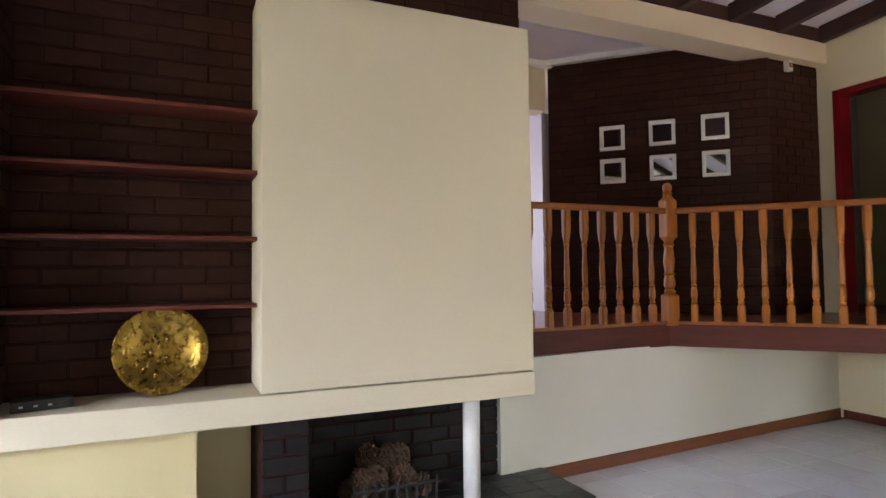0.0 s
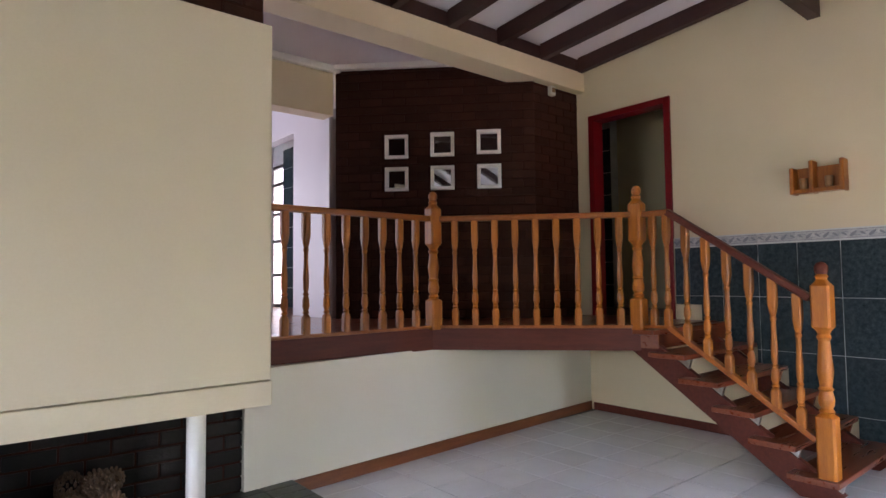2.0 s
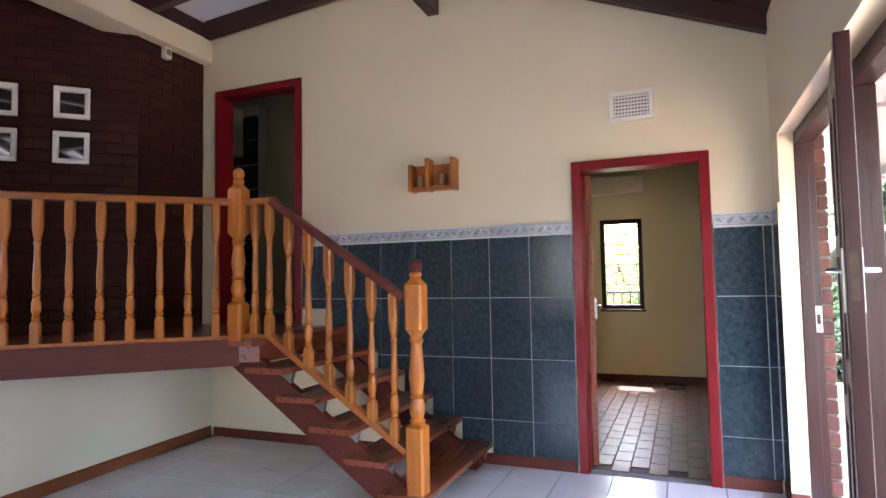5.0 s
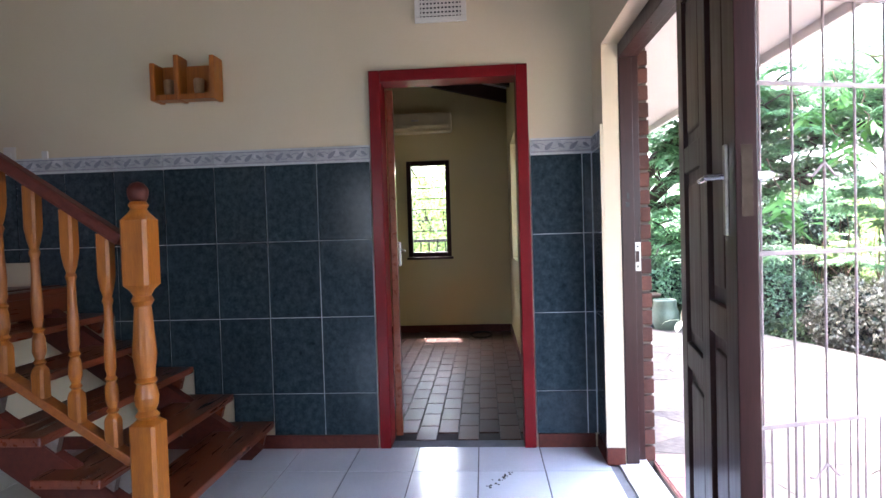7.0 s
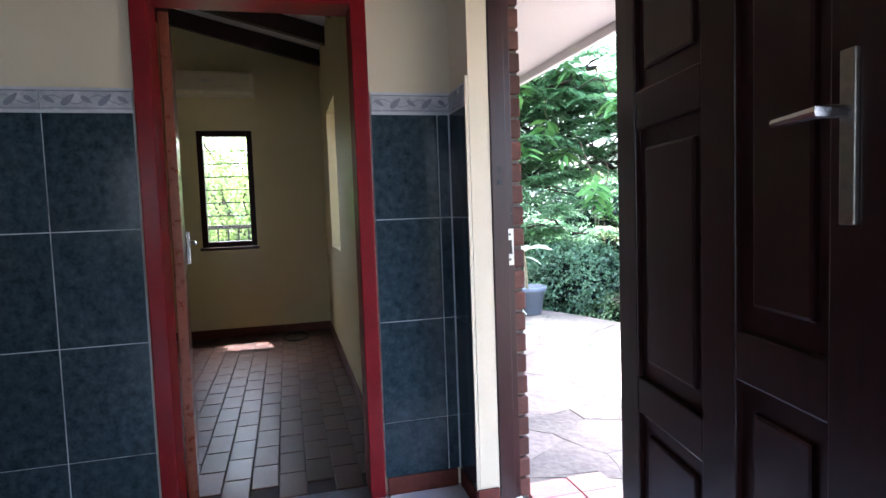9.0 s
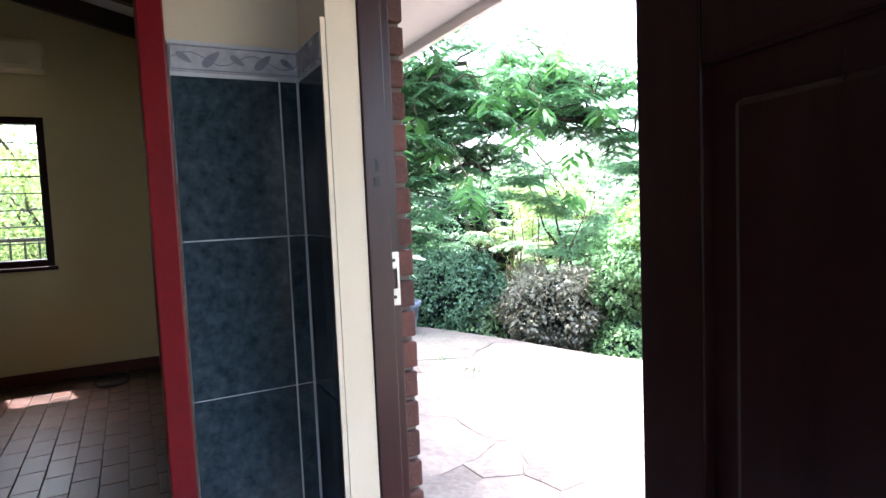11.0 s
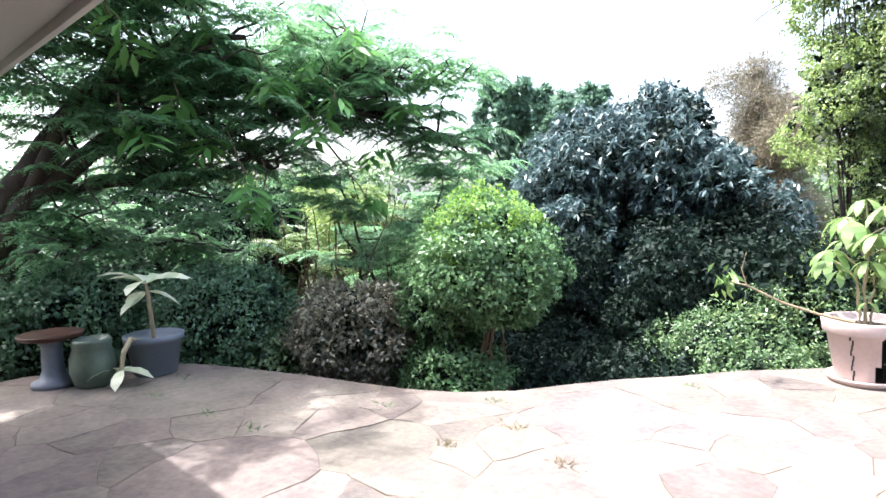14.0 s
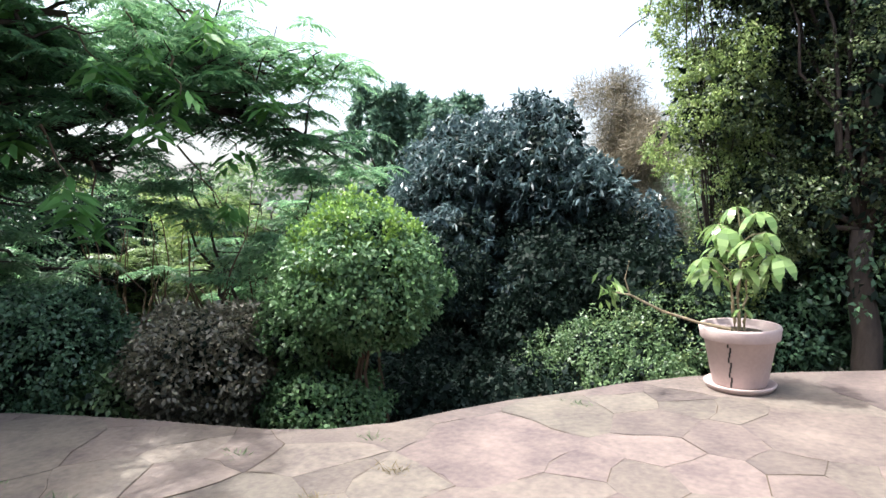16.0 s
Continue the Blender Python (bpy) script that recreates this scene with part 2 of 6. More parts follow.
CONE = surface("brown_pine_cone", (0.05, 0.028, 0.016), (0.17, 0.10, 0.06), 30, 0.85, 0.5, 90, vary=0.3)
SOFFIT = surface("white_soffit_board", (0.74, 0.71, 0.68), (0.82, 0.79, 0.76), 2, 0.6, 0.08, 60)
MIRROR = surface("silvered_mirror", (0.85, 0.85, 0.86), (0.88, 0.88, 0.89), 2, 0.03, 0, 30, metal=1.0, rough_vary=0.01)
CANDLE = surface("amber_candle_glass", (0.20, 0.10, 0.04), (0.36, 0.22, 0.10), 9, 0.4, 0.05, 60)
GLASS = glass_material("window_glass")
LEAF_TOP = leafy("yellow_green_box_leaf", (0.120, 0.235, 0.035), (0.340, 0.520, 0.110), 0.5, 0.35)
LEAF_DARK = leafy("deep_green_shrub_leaf", (0.038, 0.095, 0.050), (0.145, 0.250, 0.125), 0.45, 0.3)
LEAF_BROWN = leafy("bronze_green_shrub_leaf", (0.060, 0.066, 0.040), (0.215, 0.200, 0.135), 0.4, 0.3)
LEAF_MANGO = leafy("blue_green_glossy_leaf", (0.036, 0.072, 0.072), (0.160, 0.225, 0.225), 0.36, 0.22, 0.4)
# Near-black leaf: shade under trees and inside crowns is put into the colour.
LEAF_SHADE = leafy("shade_dark_leaf", (0.006, 0.013, 0.010), (0.021, 0.036, 0.025), 0.6, 0.15, 0.08)
LEAF_FERN = leafy("fresh_green_feathery_leaf", (0.085, 0.200, 0.098), (0.260, 0.440, 0.210), 0.45, 0.55)
LEAF_SPRAY = leafy("young_yellow_green_leaf", (0.10, 0.25, 0.06), (0.24, 0.46, 0.14), 0.45, 0.45)
LEAF_BOX = leafy("clipped_box_leaf", (0.055, 0.130, 0.048), (0.215, 0.360, 0.150), 0.5, 0.35)
# Fallen leaves darkened to carry the shade of the hollow below the trees.
LEAF_FALLEN = leafy("shade_dark_fallen_leaf", (0.022, 0.020, 0.012), (0.060, 0.050, 0.032), 0.7, 0.1)
LEAF_LIGHT = leafy("light_yellow_green_leaf", (0.140, 0.220, 0.065), (0.390, 0.490, 0.160), 0.45, 0.45)
LEAF_GREY = leafy("grey_green_needle", (0.105, 0.092, 0.056), (0.250, 0.212, 0.135), 0.6, 0.3)
LEAF_MID = leafy("mid_green_leaf", (0.055, 0.112, 0.046), (0.200, 0.300, 0.130), 0.5, 0.35)
LEAF_OLIVE = leafy("olive_green_small_leaf", (0.075, 0.130, 0.045), (0.250, 0.330, 0.125), 0.45, 0.4)
LEAF_IVY = leafy("dull_olive_green_leaf", (0.040, 0.070, 0.028), (0.165, 0.215, 0.085), 0.45, 0.35)
LEAF_CLUMP = leafy("soft_blue_green_leaf", (0.070, 0.140, 0.095), (0.210, 0.330, 0.220), 0.5, 0.35)
LEAF_AIRY = leafy("pale_yellow_green_feathery_leaf", (0.075, 0.130, 0.040), (0.205, 0.295, 0.095), 0.5, 0.4)
LEAF_POT = leafy("lime_green_large_leaf", (0.11, 0.20, 0.055), (0.26, 0.38, 0.13), 0.35, 0.35)
LEAF_CREAM = leafy("cream_variegated_leaf", (0.48, 0.54, 0.34), (0.78, 0.79, 0.60), 0.4, 0.3)
LEAF_DRY = leafy("dry_grass_blade", (0.12, 0.10, 0.04), (0.22, 0.17, 0.08), 0.7, 0.2)


# ---- making meshes ----
def link(name, bm, material, parent=None, label="", smooth=False):
    me = bpy.data.meshes.new(name)
    bm.to_mesh(me)
    bm.free()
    me.materials.append(material)
    if smooth:
        me.shade_smooth()
    ob = new(name, me)
    if parent:
        ob.parent = parent
    if label:
        ob["label"] = label
    return ob


def part(name, bm, material, parent, label="", smooth=False):
    """One mesh object under a thing or a part."""
    return link(name, bm, material, parent, label, smooth)


def thing(name, label, category, at=(0, 0, 0), rz=0.0, group=""):
    """An Empty at the base of a thing."""
    ob = new(name)
    ob.empty_display_size = 0.05
    ob.matrix_world = pose(*at, 0, 0, rz)
    return tagged(ob, label, category, group)


def structure(name, bm, material, label, category, smooth=False):
    return tagged(link(name, bm, material, None, "", smooth), label, category, "", "structure")


def add_box(bm, lo, hi, bevel=0.0):
    """A box from corner to corner, with softened edges."""
    lo, hi = Vector(lo), Vector(hi)
    made = bmesh.ops.create_cube(bm, size=1.0, matrix=Matrix.Translation((lo + hi) / 2) @ Matrix.Diagonal((*(hi - lo), 1)))
    if bevel:
        edges = list({e for v in made["verts"] for e in v.link_edges})
        bmesh.ops.bevel(bm, geom=edges, offset=bevel, segments=2, affect="EDGES", profile=0.6)
    return bm


def box(lo, hi, bevel=0.0):
    return add_box(bmesh.new(), lo, hi, bevel)


def boxes(pairs, bevel=0.0):
    bm = bmesh.new()
    for lo, hi in pairs:
        add_box(bm, lo, hi, bevel)
    return bm


def prism(points, z0, z1, bevel=0.0):
    """A flat outline raised from z0 to z1."""
    bm = bmesh.new()
    lower = [bm.verts.new((x, y, z0)) for x, y in points]
    upper = [bm.verts.new((x, y, z1)) for x, y in points]
    n = len(points)
    bm.faces.new(upper)
    bm.faces.new(lower[::-1])
    for i in range(n):
        bm.faces.new((lower[i], lower[(i + 1) % n], upper[(i + 1) % n], upper[i]))
    bmesh.ops.recalc_face_normals(bm, faces=bm.faces)
    if bevel:
        bmesh.ops.bevel(bm, geom=[e for e in bm.edges if all(abs(v.co.z - z1) < 1e-5 for v in e.verts)], offset=bevel, segments=1, affect="EDGES")
    return bm


def extrude_yz(points, x0, x1):
    """An outline in y and z, carried from x0 to x1."""
    bm = bmesh.new()
    a = [bm.verts.new((x0, y, z)) for y, z in points]
    b = [bm.verts.new((x1, y, z)) for y, z in points]
    n = len(points)
    bm.faces.new(a)
    bm.faces.new(b[::-1])
    for i in range(n):
        bm.faces.new((a[i], b[i], b[(i + 1) % n], a[(i + 1) % n]))
    bmesh.ops.recalc_face_normals(bm, faces=bm.faces)
    return bm


def turned(rings, segments=16, bm=None, at=(0, 0)):
    """A post turned on a lathe: rings of (height, half width, squareness)."""
    bm = bm or bmesh.new()
    rows = []
    for z, r, sq in rings:
        row = []
        for i in range(segments):
            a = 2 * math.pi * (i + 0.5) / segments
            c, s = math.cos(a), math.sin(a)
            k = 1.0 / max(abs(c), abs(s))
            k = min(k, 1.32)
            f = r * (1 + (k - 1) * sq)
            row.append(bm.verts.new((at[0] + c * f, at[1] + s * f, z)))
        rows.append(row)
    for lower, upper in zip(rows, rows[1:]):
        for i in range(segments):
            j = (i + 1) % segments
            bm.faces.new((lower[i], lower[j], upper[j], upper[i]))
    bm.faces.new(rows[0][::-1])
    bm.faces.new(rows[-1])
    return bm


def tube(points, radii, segments=7, bm=None):
    """A round limb along a line of points, with its own radius at each."""
    bm = bm or bmesh.new()
    pts = [Vector(p) for p in points]
    rows = []
    for i, p in enumerate(pts):
        d = (pts[min(i + 1, len(pts) - 1)] - pts[max(i - 1, 0)]).normalized()
        q = d.to_track_quat("Z", "Y")
        rows.append([bm.verts.new(p + q @ Vector((radii[i] * math.cos(2 * math.pi * k / segments), radii[i] * math.sin(2 * math.pi * k / segments), 0))) for k in range(segments)])
    for lower, upper in zip(rows, rows[1:]):
        for k in range(segments):
            j = (k + 1) % segments
            bm.faces.new((lower[k], lower[j], upper[j], upper[k]))
    bm.faces.new(rows[0][::-1])
    bm.faces.new(rows[-1])
    return bm


def bent(a, b, steps, wobble, rng, sag=0.0):
    """A crooked line from a to b."""
    a, b = Vector(a), Vector(b)
    out = []
    for i in range(steps + 1):
        f = i / steps
        p = a.lerp(b, f)
        w = wobble * math.sin(math.pi * f)
        out.append(p + Vector((rng.uniform(-w, w), rng.uniform(-w, w), rng.uniform(-w, w) + sag * math.sin(math.pi * f))))
    return out


def quads(name, verts, material, parent=None, label=""):
    """Many loose four-cornered leaves in one mesh; verts is an array of n x 4 x 3."""
    n = len(verts)
    me = bpy.data.meshes.new(name)
    me.vertices.add(n * 4)
    me.vertices.foreach_set("co", verts.reshape(-1).astype(np.float32))
    me.loops.add(n * 4)
    me.loops.foreach_set("vertex_index", np.arange(n * 4, dtype=np.int32))
    me.polygons.add(n)
    me.polygons.foreach_set("loop_start", np.arange(0, n * 4, 4, dtype=np.int32))
    me.polygons.foreach_set("loop_total", np.full(n, 4, dtype=np.int32))
    me.update(calc_edges=True)
    me.materials.append(material)
    ob = new(name, me)
    if parent:
        ob.parent = parent
    if label:
        ob["label"] = label
    return ob


def unit(a):
    return a / np.maximum(np.linalg.norm(a, axis=-1, keepdims=True), 1e-9)


def leaf_quads(base, along, normal, length, width, fold=0.25):
    """Leaves from base points: pointed, slightly folded quads."""
    side = unit(np.cross(along, normal))
    up = unit(np.cross(side, along))
    length, width = np.asarray(length)[:, None], np.asarray(width)[:, None]
    mid = base + along * length * 0.48
    return np.stack([base, mid + side * width / 2 + up * width * fold, base + along * length - up * length * 0.12, mid - side * width / 2 + up * width * fold], axis=1)


def crown(rng, blobs, count, length, width, droop=0.3, shell=0.6, gaps=0.0, gap_scale=1.5, floor_z=None, per=13):
    """Leaves in small tufts over the outer shells of several lumps, thinned into uneven gaps."""
    sizes = np.array([b[1] * b[2] + b[2] * b[3] + b[1] * b[3] for b in blobs], float)
    share = rng.multinomial(max(1, count // per), sizes / sizes.sum())
    out = []
    for (c, rx, ry, rz), k in zip(blobs, share):
        d = unit(rng.normal(size=(k, 3)))
        r = shell + (1 - shell) * rng.random((k, 1)) ** 0.6
        wob = 1 + 0.12 * np.sin(d[:, :1] * 5 + c[0] * 3) * np.sin(d[:, 1:2] * 6 + c[1]) + 0.07 * np.sin(d[:, 2:3] * 9 + c[2] * 2) + rng.normal(0, 0.05, (k, 1))
        p = np.array(c) + d * r * wob * np.array((rx, ry, rz))
        if gaps:
            g = np.sin(p[:, 0] * gap_scale * 2.1 + 1.3 * c[2]) * np.sin(p[:, 1] * gap_scale * 1.7) * np.sin(p[:, 2] * gap_scale * 2.6 + 0.7)
            keep = g > -1 + 2 * gaps * rng.random(k)
            p, d = p[keep], d[keep]
        if floor_z is not None:
            keep = p[:, 2] > floor_z
            p, d = p[keep], d[keep]
        p, d = np.repeat(p, per, axis=0), np.repeat(d, per, axis=0)
        k = len(p)
        spray = unit(rng.normal(size=(k, 3)) + 0.6 * d)
        p = p + spray * (length * 1.5 * rng.random((k, 1)) ** 0.5 if per > 1 else 0.0)
        along = unit(spray + 0.6 * rng.normal(size=(k, 3)) - np.array((0, 0, droop)))
        nrm = unit(0.8 * d + 0.5 * np.array((0, 0, 1.0)) + rng.normal(0, 0.65, (k, 3)))
        out.append(leaf_quads(p, along, nrm, length * rng.uniform(0.65, 1.25, k), width * rng.uniform(0.7, 1.2, k)))
    return np.concatenate(out)


def fronds(rng, base, along, length, pairs, leaflet, width, sag=0.5):
    """Feathery compound leaves: pairs of narrow leaflets along a drooping rib."""
    k = len(base)
    side = unit(np.cross(along, np.array((0, 0, 1.0)) + rng.normal(0, 0.2, (k, 3))))
    up = unit(np.cross(side, along))
    out = []
    for i in range(pairs):
        f = (i + 0.6) / pairs
        p = base + along * (length * f)[:, None] - np.array((0, 0, 1.0)) * (sag * length * f * f)[:, None]
        s = leaflet * (0.45 + 1.1 * math.sin(math.pi * (0.12 + 0.8 * f)))
        for sign in (-1, 1):
            d = unit(side * sign + along * 0.45 - np.array((0, 0, 0.35)) + rng.normal(0, 0.1, (k, 3)))
            out.append(leaf_quads(p, d, up, np.full(k, s), np.full(k, width), 0.1))
    return np.concatenate(out)


# ---- large structure: living room ----
XE, YS, YN = 6.98, -1.155, 3.05   # inner faces of the east and south walls, face of the fireplace wall
UP = 0.95                          # level of the raised floor
TERR = -0.05                       # level of the terrace
RIDGE_Y, RIDGE_Z, N_Z, S_Z = 1.05, 3.78, 3.60, 2.87

floor = structure("floor", box((-1.6, -1.30, -0.12), (7.10, 3.40, -0.006)), GROUT, "white glazed ceramic tile floor with grey joints", "floor")
bm = boxes([((XE, -1.38, 0), (7.10, -0.81, 4.2)), ((XE, -0.81, 2.08), (7.10, 0.05, 4.2)), ((XE, 0.05, 0), (7.10, 2.25, 4.2)), ((XE, 2.25, 0), (7.10, 3.15, UP)), ((XE, 2.25, 3.0), (7.10, 3.15, 4.2)), ((XE, 3.15, 0), (7.10, 5.6, 4.2))])
wall_east = structure("wall_east", bm, CREAM, "cream painted end wall with two red-framed doorways", "wall")
# south wall: front door opening and full-height glazing beside it
bm = boxes([((6.73, -1.235, 0), (XE, YS, 3.2)), ((6.802, -1.345, 0), (XE, -1.235, 3.2)), ((2.66, -1.345, 2.09), (6.73, YS, 3.2)), ((6.73, -1.345, 2.09), (6.802, -1.235, 3.2)), ((4.20, -1.345, 0), (5.66, YS, 0.03)), ((2.66, -1.345, 0), (4.20, YS, 2.09)), ((-1.6, -1.345, 0), (2.66, YS, 3.2))])
wall_south = structure("wall_south", bm, CREAM, "cream plastered outer wall with front door and glazing", "wall")
# the opening is unseen, left for the added west fill
bm = boxes([((-1.6, -1.36, 0), (-1.48, 0.0, 4.2)), ((-1.6, 2.0, 0), (-1.48, 3.4, 4.2)), ((-1.6, 0.0, 0), (-1.48, 2.0, 0.85)), ((-1.6, 0.0, 2.2), (-1.48, 2.0, 4.2))])
structure("wall_west", bm, CREAM, "cream painted wall with an added unseen opening", "wall")
# low wall under the raised floor
low = prism([(3.28, 2.945), (XE, 3.20), (XE, 3.36), (3.28, 3.36)], 0.0, 0.80)
wall_north = structure("wall_north", low, LOWER, "off-white painted low wall under the raised landing", "wall")
base = prism([(3.60, 2.951), (6.965, 3.183), (6.965, 3.197), (3.60, 2.966)], 0.0, 0.085, 0.004)
structure("baseboard_north", base, SKIRT, "brown stained timber skirting board", "baseboard")
structure("baseboard_east", boxes([((XE - 0.016, 0.062, 0), (XE - 0.001, 3.16, 0.075)), ((XE - 0.016, -1.13, 0), (XE - 0.001, -0.822, 0.075))], 0.003), MAHOG, "dark stained timber skirting board", "baseboard")
structure("baseboard_south", boxes([((6.746, YS + 0.001, 0), (6.962, YS + 0.016, 0.075)), ((6.714, -1.230, 0), (6.729, -1.14, 0.085))], 0.003), MAHOG, "dark stained timber skirting board", "baseboard")

# sloping ceiling, ridge and rafters
def slope_slab(y0, z0, y1, z1, thick, x0=-1.6, x1=7.10):
    return extrude_yz([(y0, z0), (y1, z1), (y1, z1 + thick), (y0, z0 + thick)], x0, x1)


bm = slope_slab(3.45, N_Z, RIDGE_Y, RIDGE_Z, 0.04)
bm2 = slope_slab(RIDGE_Y, RIDGE_Z, YS - 0.15, S_Z - 0.02, 0.04)
structure("ceiling", bm, CEIL, "white sloping ceiling boards between dark rafters", "ceiling")
structure("ceiling_south_slope", bm2, CEIL, "white sloping ceiling boards between dark rafters", "ceiling")
structure("ridge_beam", box((-1.5, RIDGE_Y - 0.045, 3.30), (6.975, RIDGE_Y + 0.045, RIDGE_Z - 0.03), 0.006), RAFTER, "dark stained timber ridge beam", "beam")
structure("plate_beam_north", box((-1.5, 3.20, 3.475), (6.97, 3.32, 3.60), 0.005), RAFTER, "dark stained timber wall plate", "beam")
for i, x in enumerate((6.91, 6.32, 5.73, 5.14, 4.55, 3.96, 3.37, 2.78, 2.19, 1.60, 1.01, 0.42, -0.17, -0.76, -1.35)):
    w = 0.065
    r = extrude_yz([(3.198, N_Z - 0.135), (RIDGE_Y + 0.047, RIDGE_Z - 0.135), (RIDGE_Y + 0.047, RIDGE_Z - 0.004), (3.198, N_Z + 0.015)], x - w / 2, x + w / 2)
    structure("rafter", r, RAFTER, "dark stained sloping timber rafter", "beam")
    r = extrude_yz([(YS + 0.002, S_Z - 0.12), (RIDGE_Y - 0.047, RIDGE_Z - 0.16), (RIDGE_Y - 0.047, RIDGE_Z - 0.03), (YS + 0.002, S_Z + 0.005)], x - w / 2, x + w / 2)
    structure("rafter", r, RAFTER, "dark stained sloping timber rafter", "beam")

# cream beam along the edge of the raised floor
structure("beam_landing", box((3.10, 3.20, 3.27), (6.978, 3.48, 3.472), 0.006), CREAM, "cream painted beam over the landing edge", "beam")

# raised floor, its fascia and the diagonal landing
A, B = (4.80, 3.04), (5.85, 1.92)
deck = prism([(1.0, 3.12), (4.74, 3.12), (5.80, 2.0), (5.90, 1.80), (7.06, 1.80), (7.06, 8.2), (1.0, 8.2)], UP - 0.14, UP)
structure("floor_landing", deck, TREADW, "red-brown polished timber landing floor", "floor")


def strip(name, a, b, z0, z1, depth, material, label, bevel=0.004):
    """A straight board between two plan points."""
    d = Vector((b[0] - a[0], b[1] - a[1], 0))
    ob = link(name, box((0, -depth / 2, z0), (d.length, depth / 2, z1), bevel), material)
    ob.matrix_world = Matrix.Translation((a[0], a[1], 0)) @ Matrix.Rotation(math.atan2(d.y, d.x), 4, "Z")
    return ob


for a, b in (((3.12, 3.06), (4.79, 3.06)), ((4.80, 3.055), (5.86, 1.925)), ((5.94, 1.90), (6.975, 1.90))):
    tagged(strip("fascia_board", a, b, 0.79, 0.955, 0.05, MAHOG, ""), "dark red stained timber fascia of the landing", "fascia", "", "structure")

# brick walls of the raised floor
def brick_mesh(name, length, height, depth, material):
    bm = box((-length / 2, -depth, -height / 2), (length / 2, 0.006, height / 2), 0.005)
    me = bpy.data.meshes.new(name)
    bm.to_mesh(me)
    bm.free()
    me.materials.append(material)
    return me


WHOLE = brick_mesh("brick", 0.222, 0.073, 0.02, BRICK)
HALF = brick_mesh("brick_half", 0.108, 0.073, 0.02, BRICK)
brng = random.Random(4)


def lay_bricks(wall, origin, angle, length, z0, z1, whole=WHOLE, half=HALF, holes=()):
    """Courses of bricks in stretcher bond on a wall face that runs from origin at angle degrees; its face looks to the left of that way."""
    m = Matrix.Translation((origin[0], origin[1], 0)) @ Matrix.Rotation(radians(angle), 4, "Z")
    course, row = 0.085, 0
    z = z0 + course / 2
    while z < z1:
        s = -0.117 if row % 2 else 0.0
        while s < length - 0.04:
            a, b = max(s, 0), min(s + 0.222, length)
            c = (a + b) / 2
            if b - a > 0.06 and not any(h[0] < c < h[1] and h[2] < z < h[3] for h in holes):
                me = whole if b - a > 0.2 else half
                ob = new("brick", me)
                ob.parent = wall
                k = (b - a) / (0.222 if me is whole else 0.108)
                ob.matrix_local = m @ Matrix.Translation((c, brng.uniform(-0.002, 0.003), z)) @ Matrix.Diagonal((k, 1, 1, 1))
            s += 0.234
        z += course
        row += 1


P0, P1 = (4.88, 4.70), (6.29, 3.29)
diag = prism([P0, P1, (P1[0] + 0.1, P1[1] + 0.1), (P0[0] + 0.1, P0[1] + 0.1)], UP, 3.60)
wall_brick = structure("wall_brick_diagonal", diag, MORTAR, "dark brown painted face-brick wall set at an angle", "wall")
ret = box((6.29, 3.302, UP), (6.975, 3.44, 3.60))
wall_return = structure("wall_brick_return", ret, MORTAR, "dark brown painted brick wall beside the upper doorway", "wall")

# lobby behind the landing
structure("ceiling_lobby", box((1.0, 3.48, 3.505), (6.9, 8.2, 3.60)), CEIL, "flat lilac-white plastered ceiling with cornice", "ceiling")
structure("lintel_lobby", box((1.0, 4.72, 3.0), (4.86, 4.92, 3.53)), CREAM, "cream painted lintel over a wide opening", "lintel")
cornice = bmesh.new()
for lo, hi in (((1.0, 4.65, 3.43), (4.92, 4.718, 3.503)),):
    add_box(cornice, lo, hi, 0.02)
structure("cornice_lobby", cornice, WHITEPAINT, "white moulded plaster cornice", "cornice")
cd = Vector((P1[0] - P0[0], P1[1] - P0[1], 0)).normalized()
off = Vector((cd.y, -cd.x, 0))
c0, c1 = Vector((*P0, 0)), Vector((*P1, 0)) - cd * 0.24
pr = prism([tuple((p + off * k)[:2]) for p, k in ((c0, 0.0), (c1, 0.0), (c1, -0.0), (c0, -0.0))][:2] + [tuple((c1 - Vector((0.05, 0.05, 0)))[:2]), tuple((c0 - Vector((0.05, 0.05, 0)))[:2])], 3.45, 3.503)
structure("cornice_brick", pr, WHITEPAINT, "white moulded plaster cornice", "cornice")
lob = boxes([((4.86, 4.92, UP), (4.98, 5.62, 3.53)), ((4.86, 5.62, 3.0), (4.98, 6.45, 3.53)), ((4.86, 6.45, UP), (4.98, 8.2, 3.53)), ((4.86, 4.80, UP), (4.98, 4.92, 3.0))])
structure("wall_lobby_east", lob, LILAC, "lilac-white painted wall with an open doorway", "wall")
structure("wall_lobby_north", box((1.0, 8.2, UP), (7.06, 8.32, 3.53)), LILAC, "lilac-white painted wall", "wall")
structure("wall_lobby_west", box((0.88, 3.12, UP), (1.0, 8.32, 3.53)), LILAC, "lilac-white painted wall", "wall")
# dark tiled wall and bright louvre window beyond the lobby doorway
far_tiles = structure("wall_lobby_tiled", box((4.99, 8.08, UP), (5.56, 8.198, 3.5)), TILEGROUT, "black glazed tiled wall with pale joints", "wall")
for k in range(8):
    for j in range(2):
        part("tile", box((4.994 + 0.285 * j, 8.072, UP + 0.005 + 0.285 * k), (5.274 + 0.285 * j, 8.084, UP + 0.283 + 0.285 * k), 0.002), WALLTILE, far_tiles)

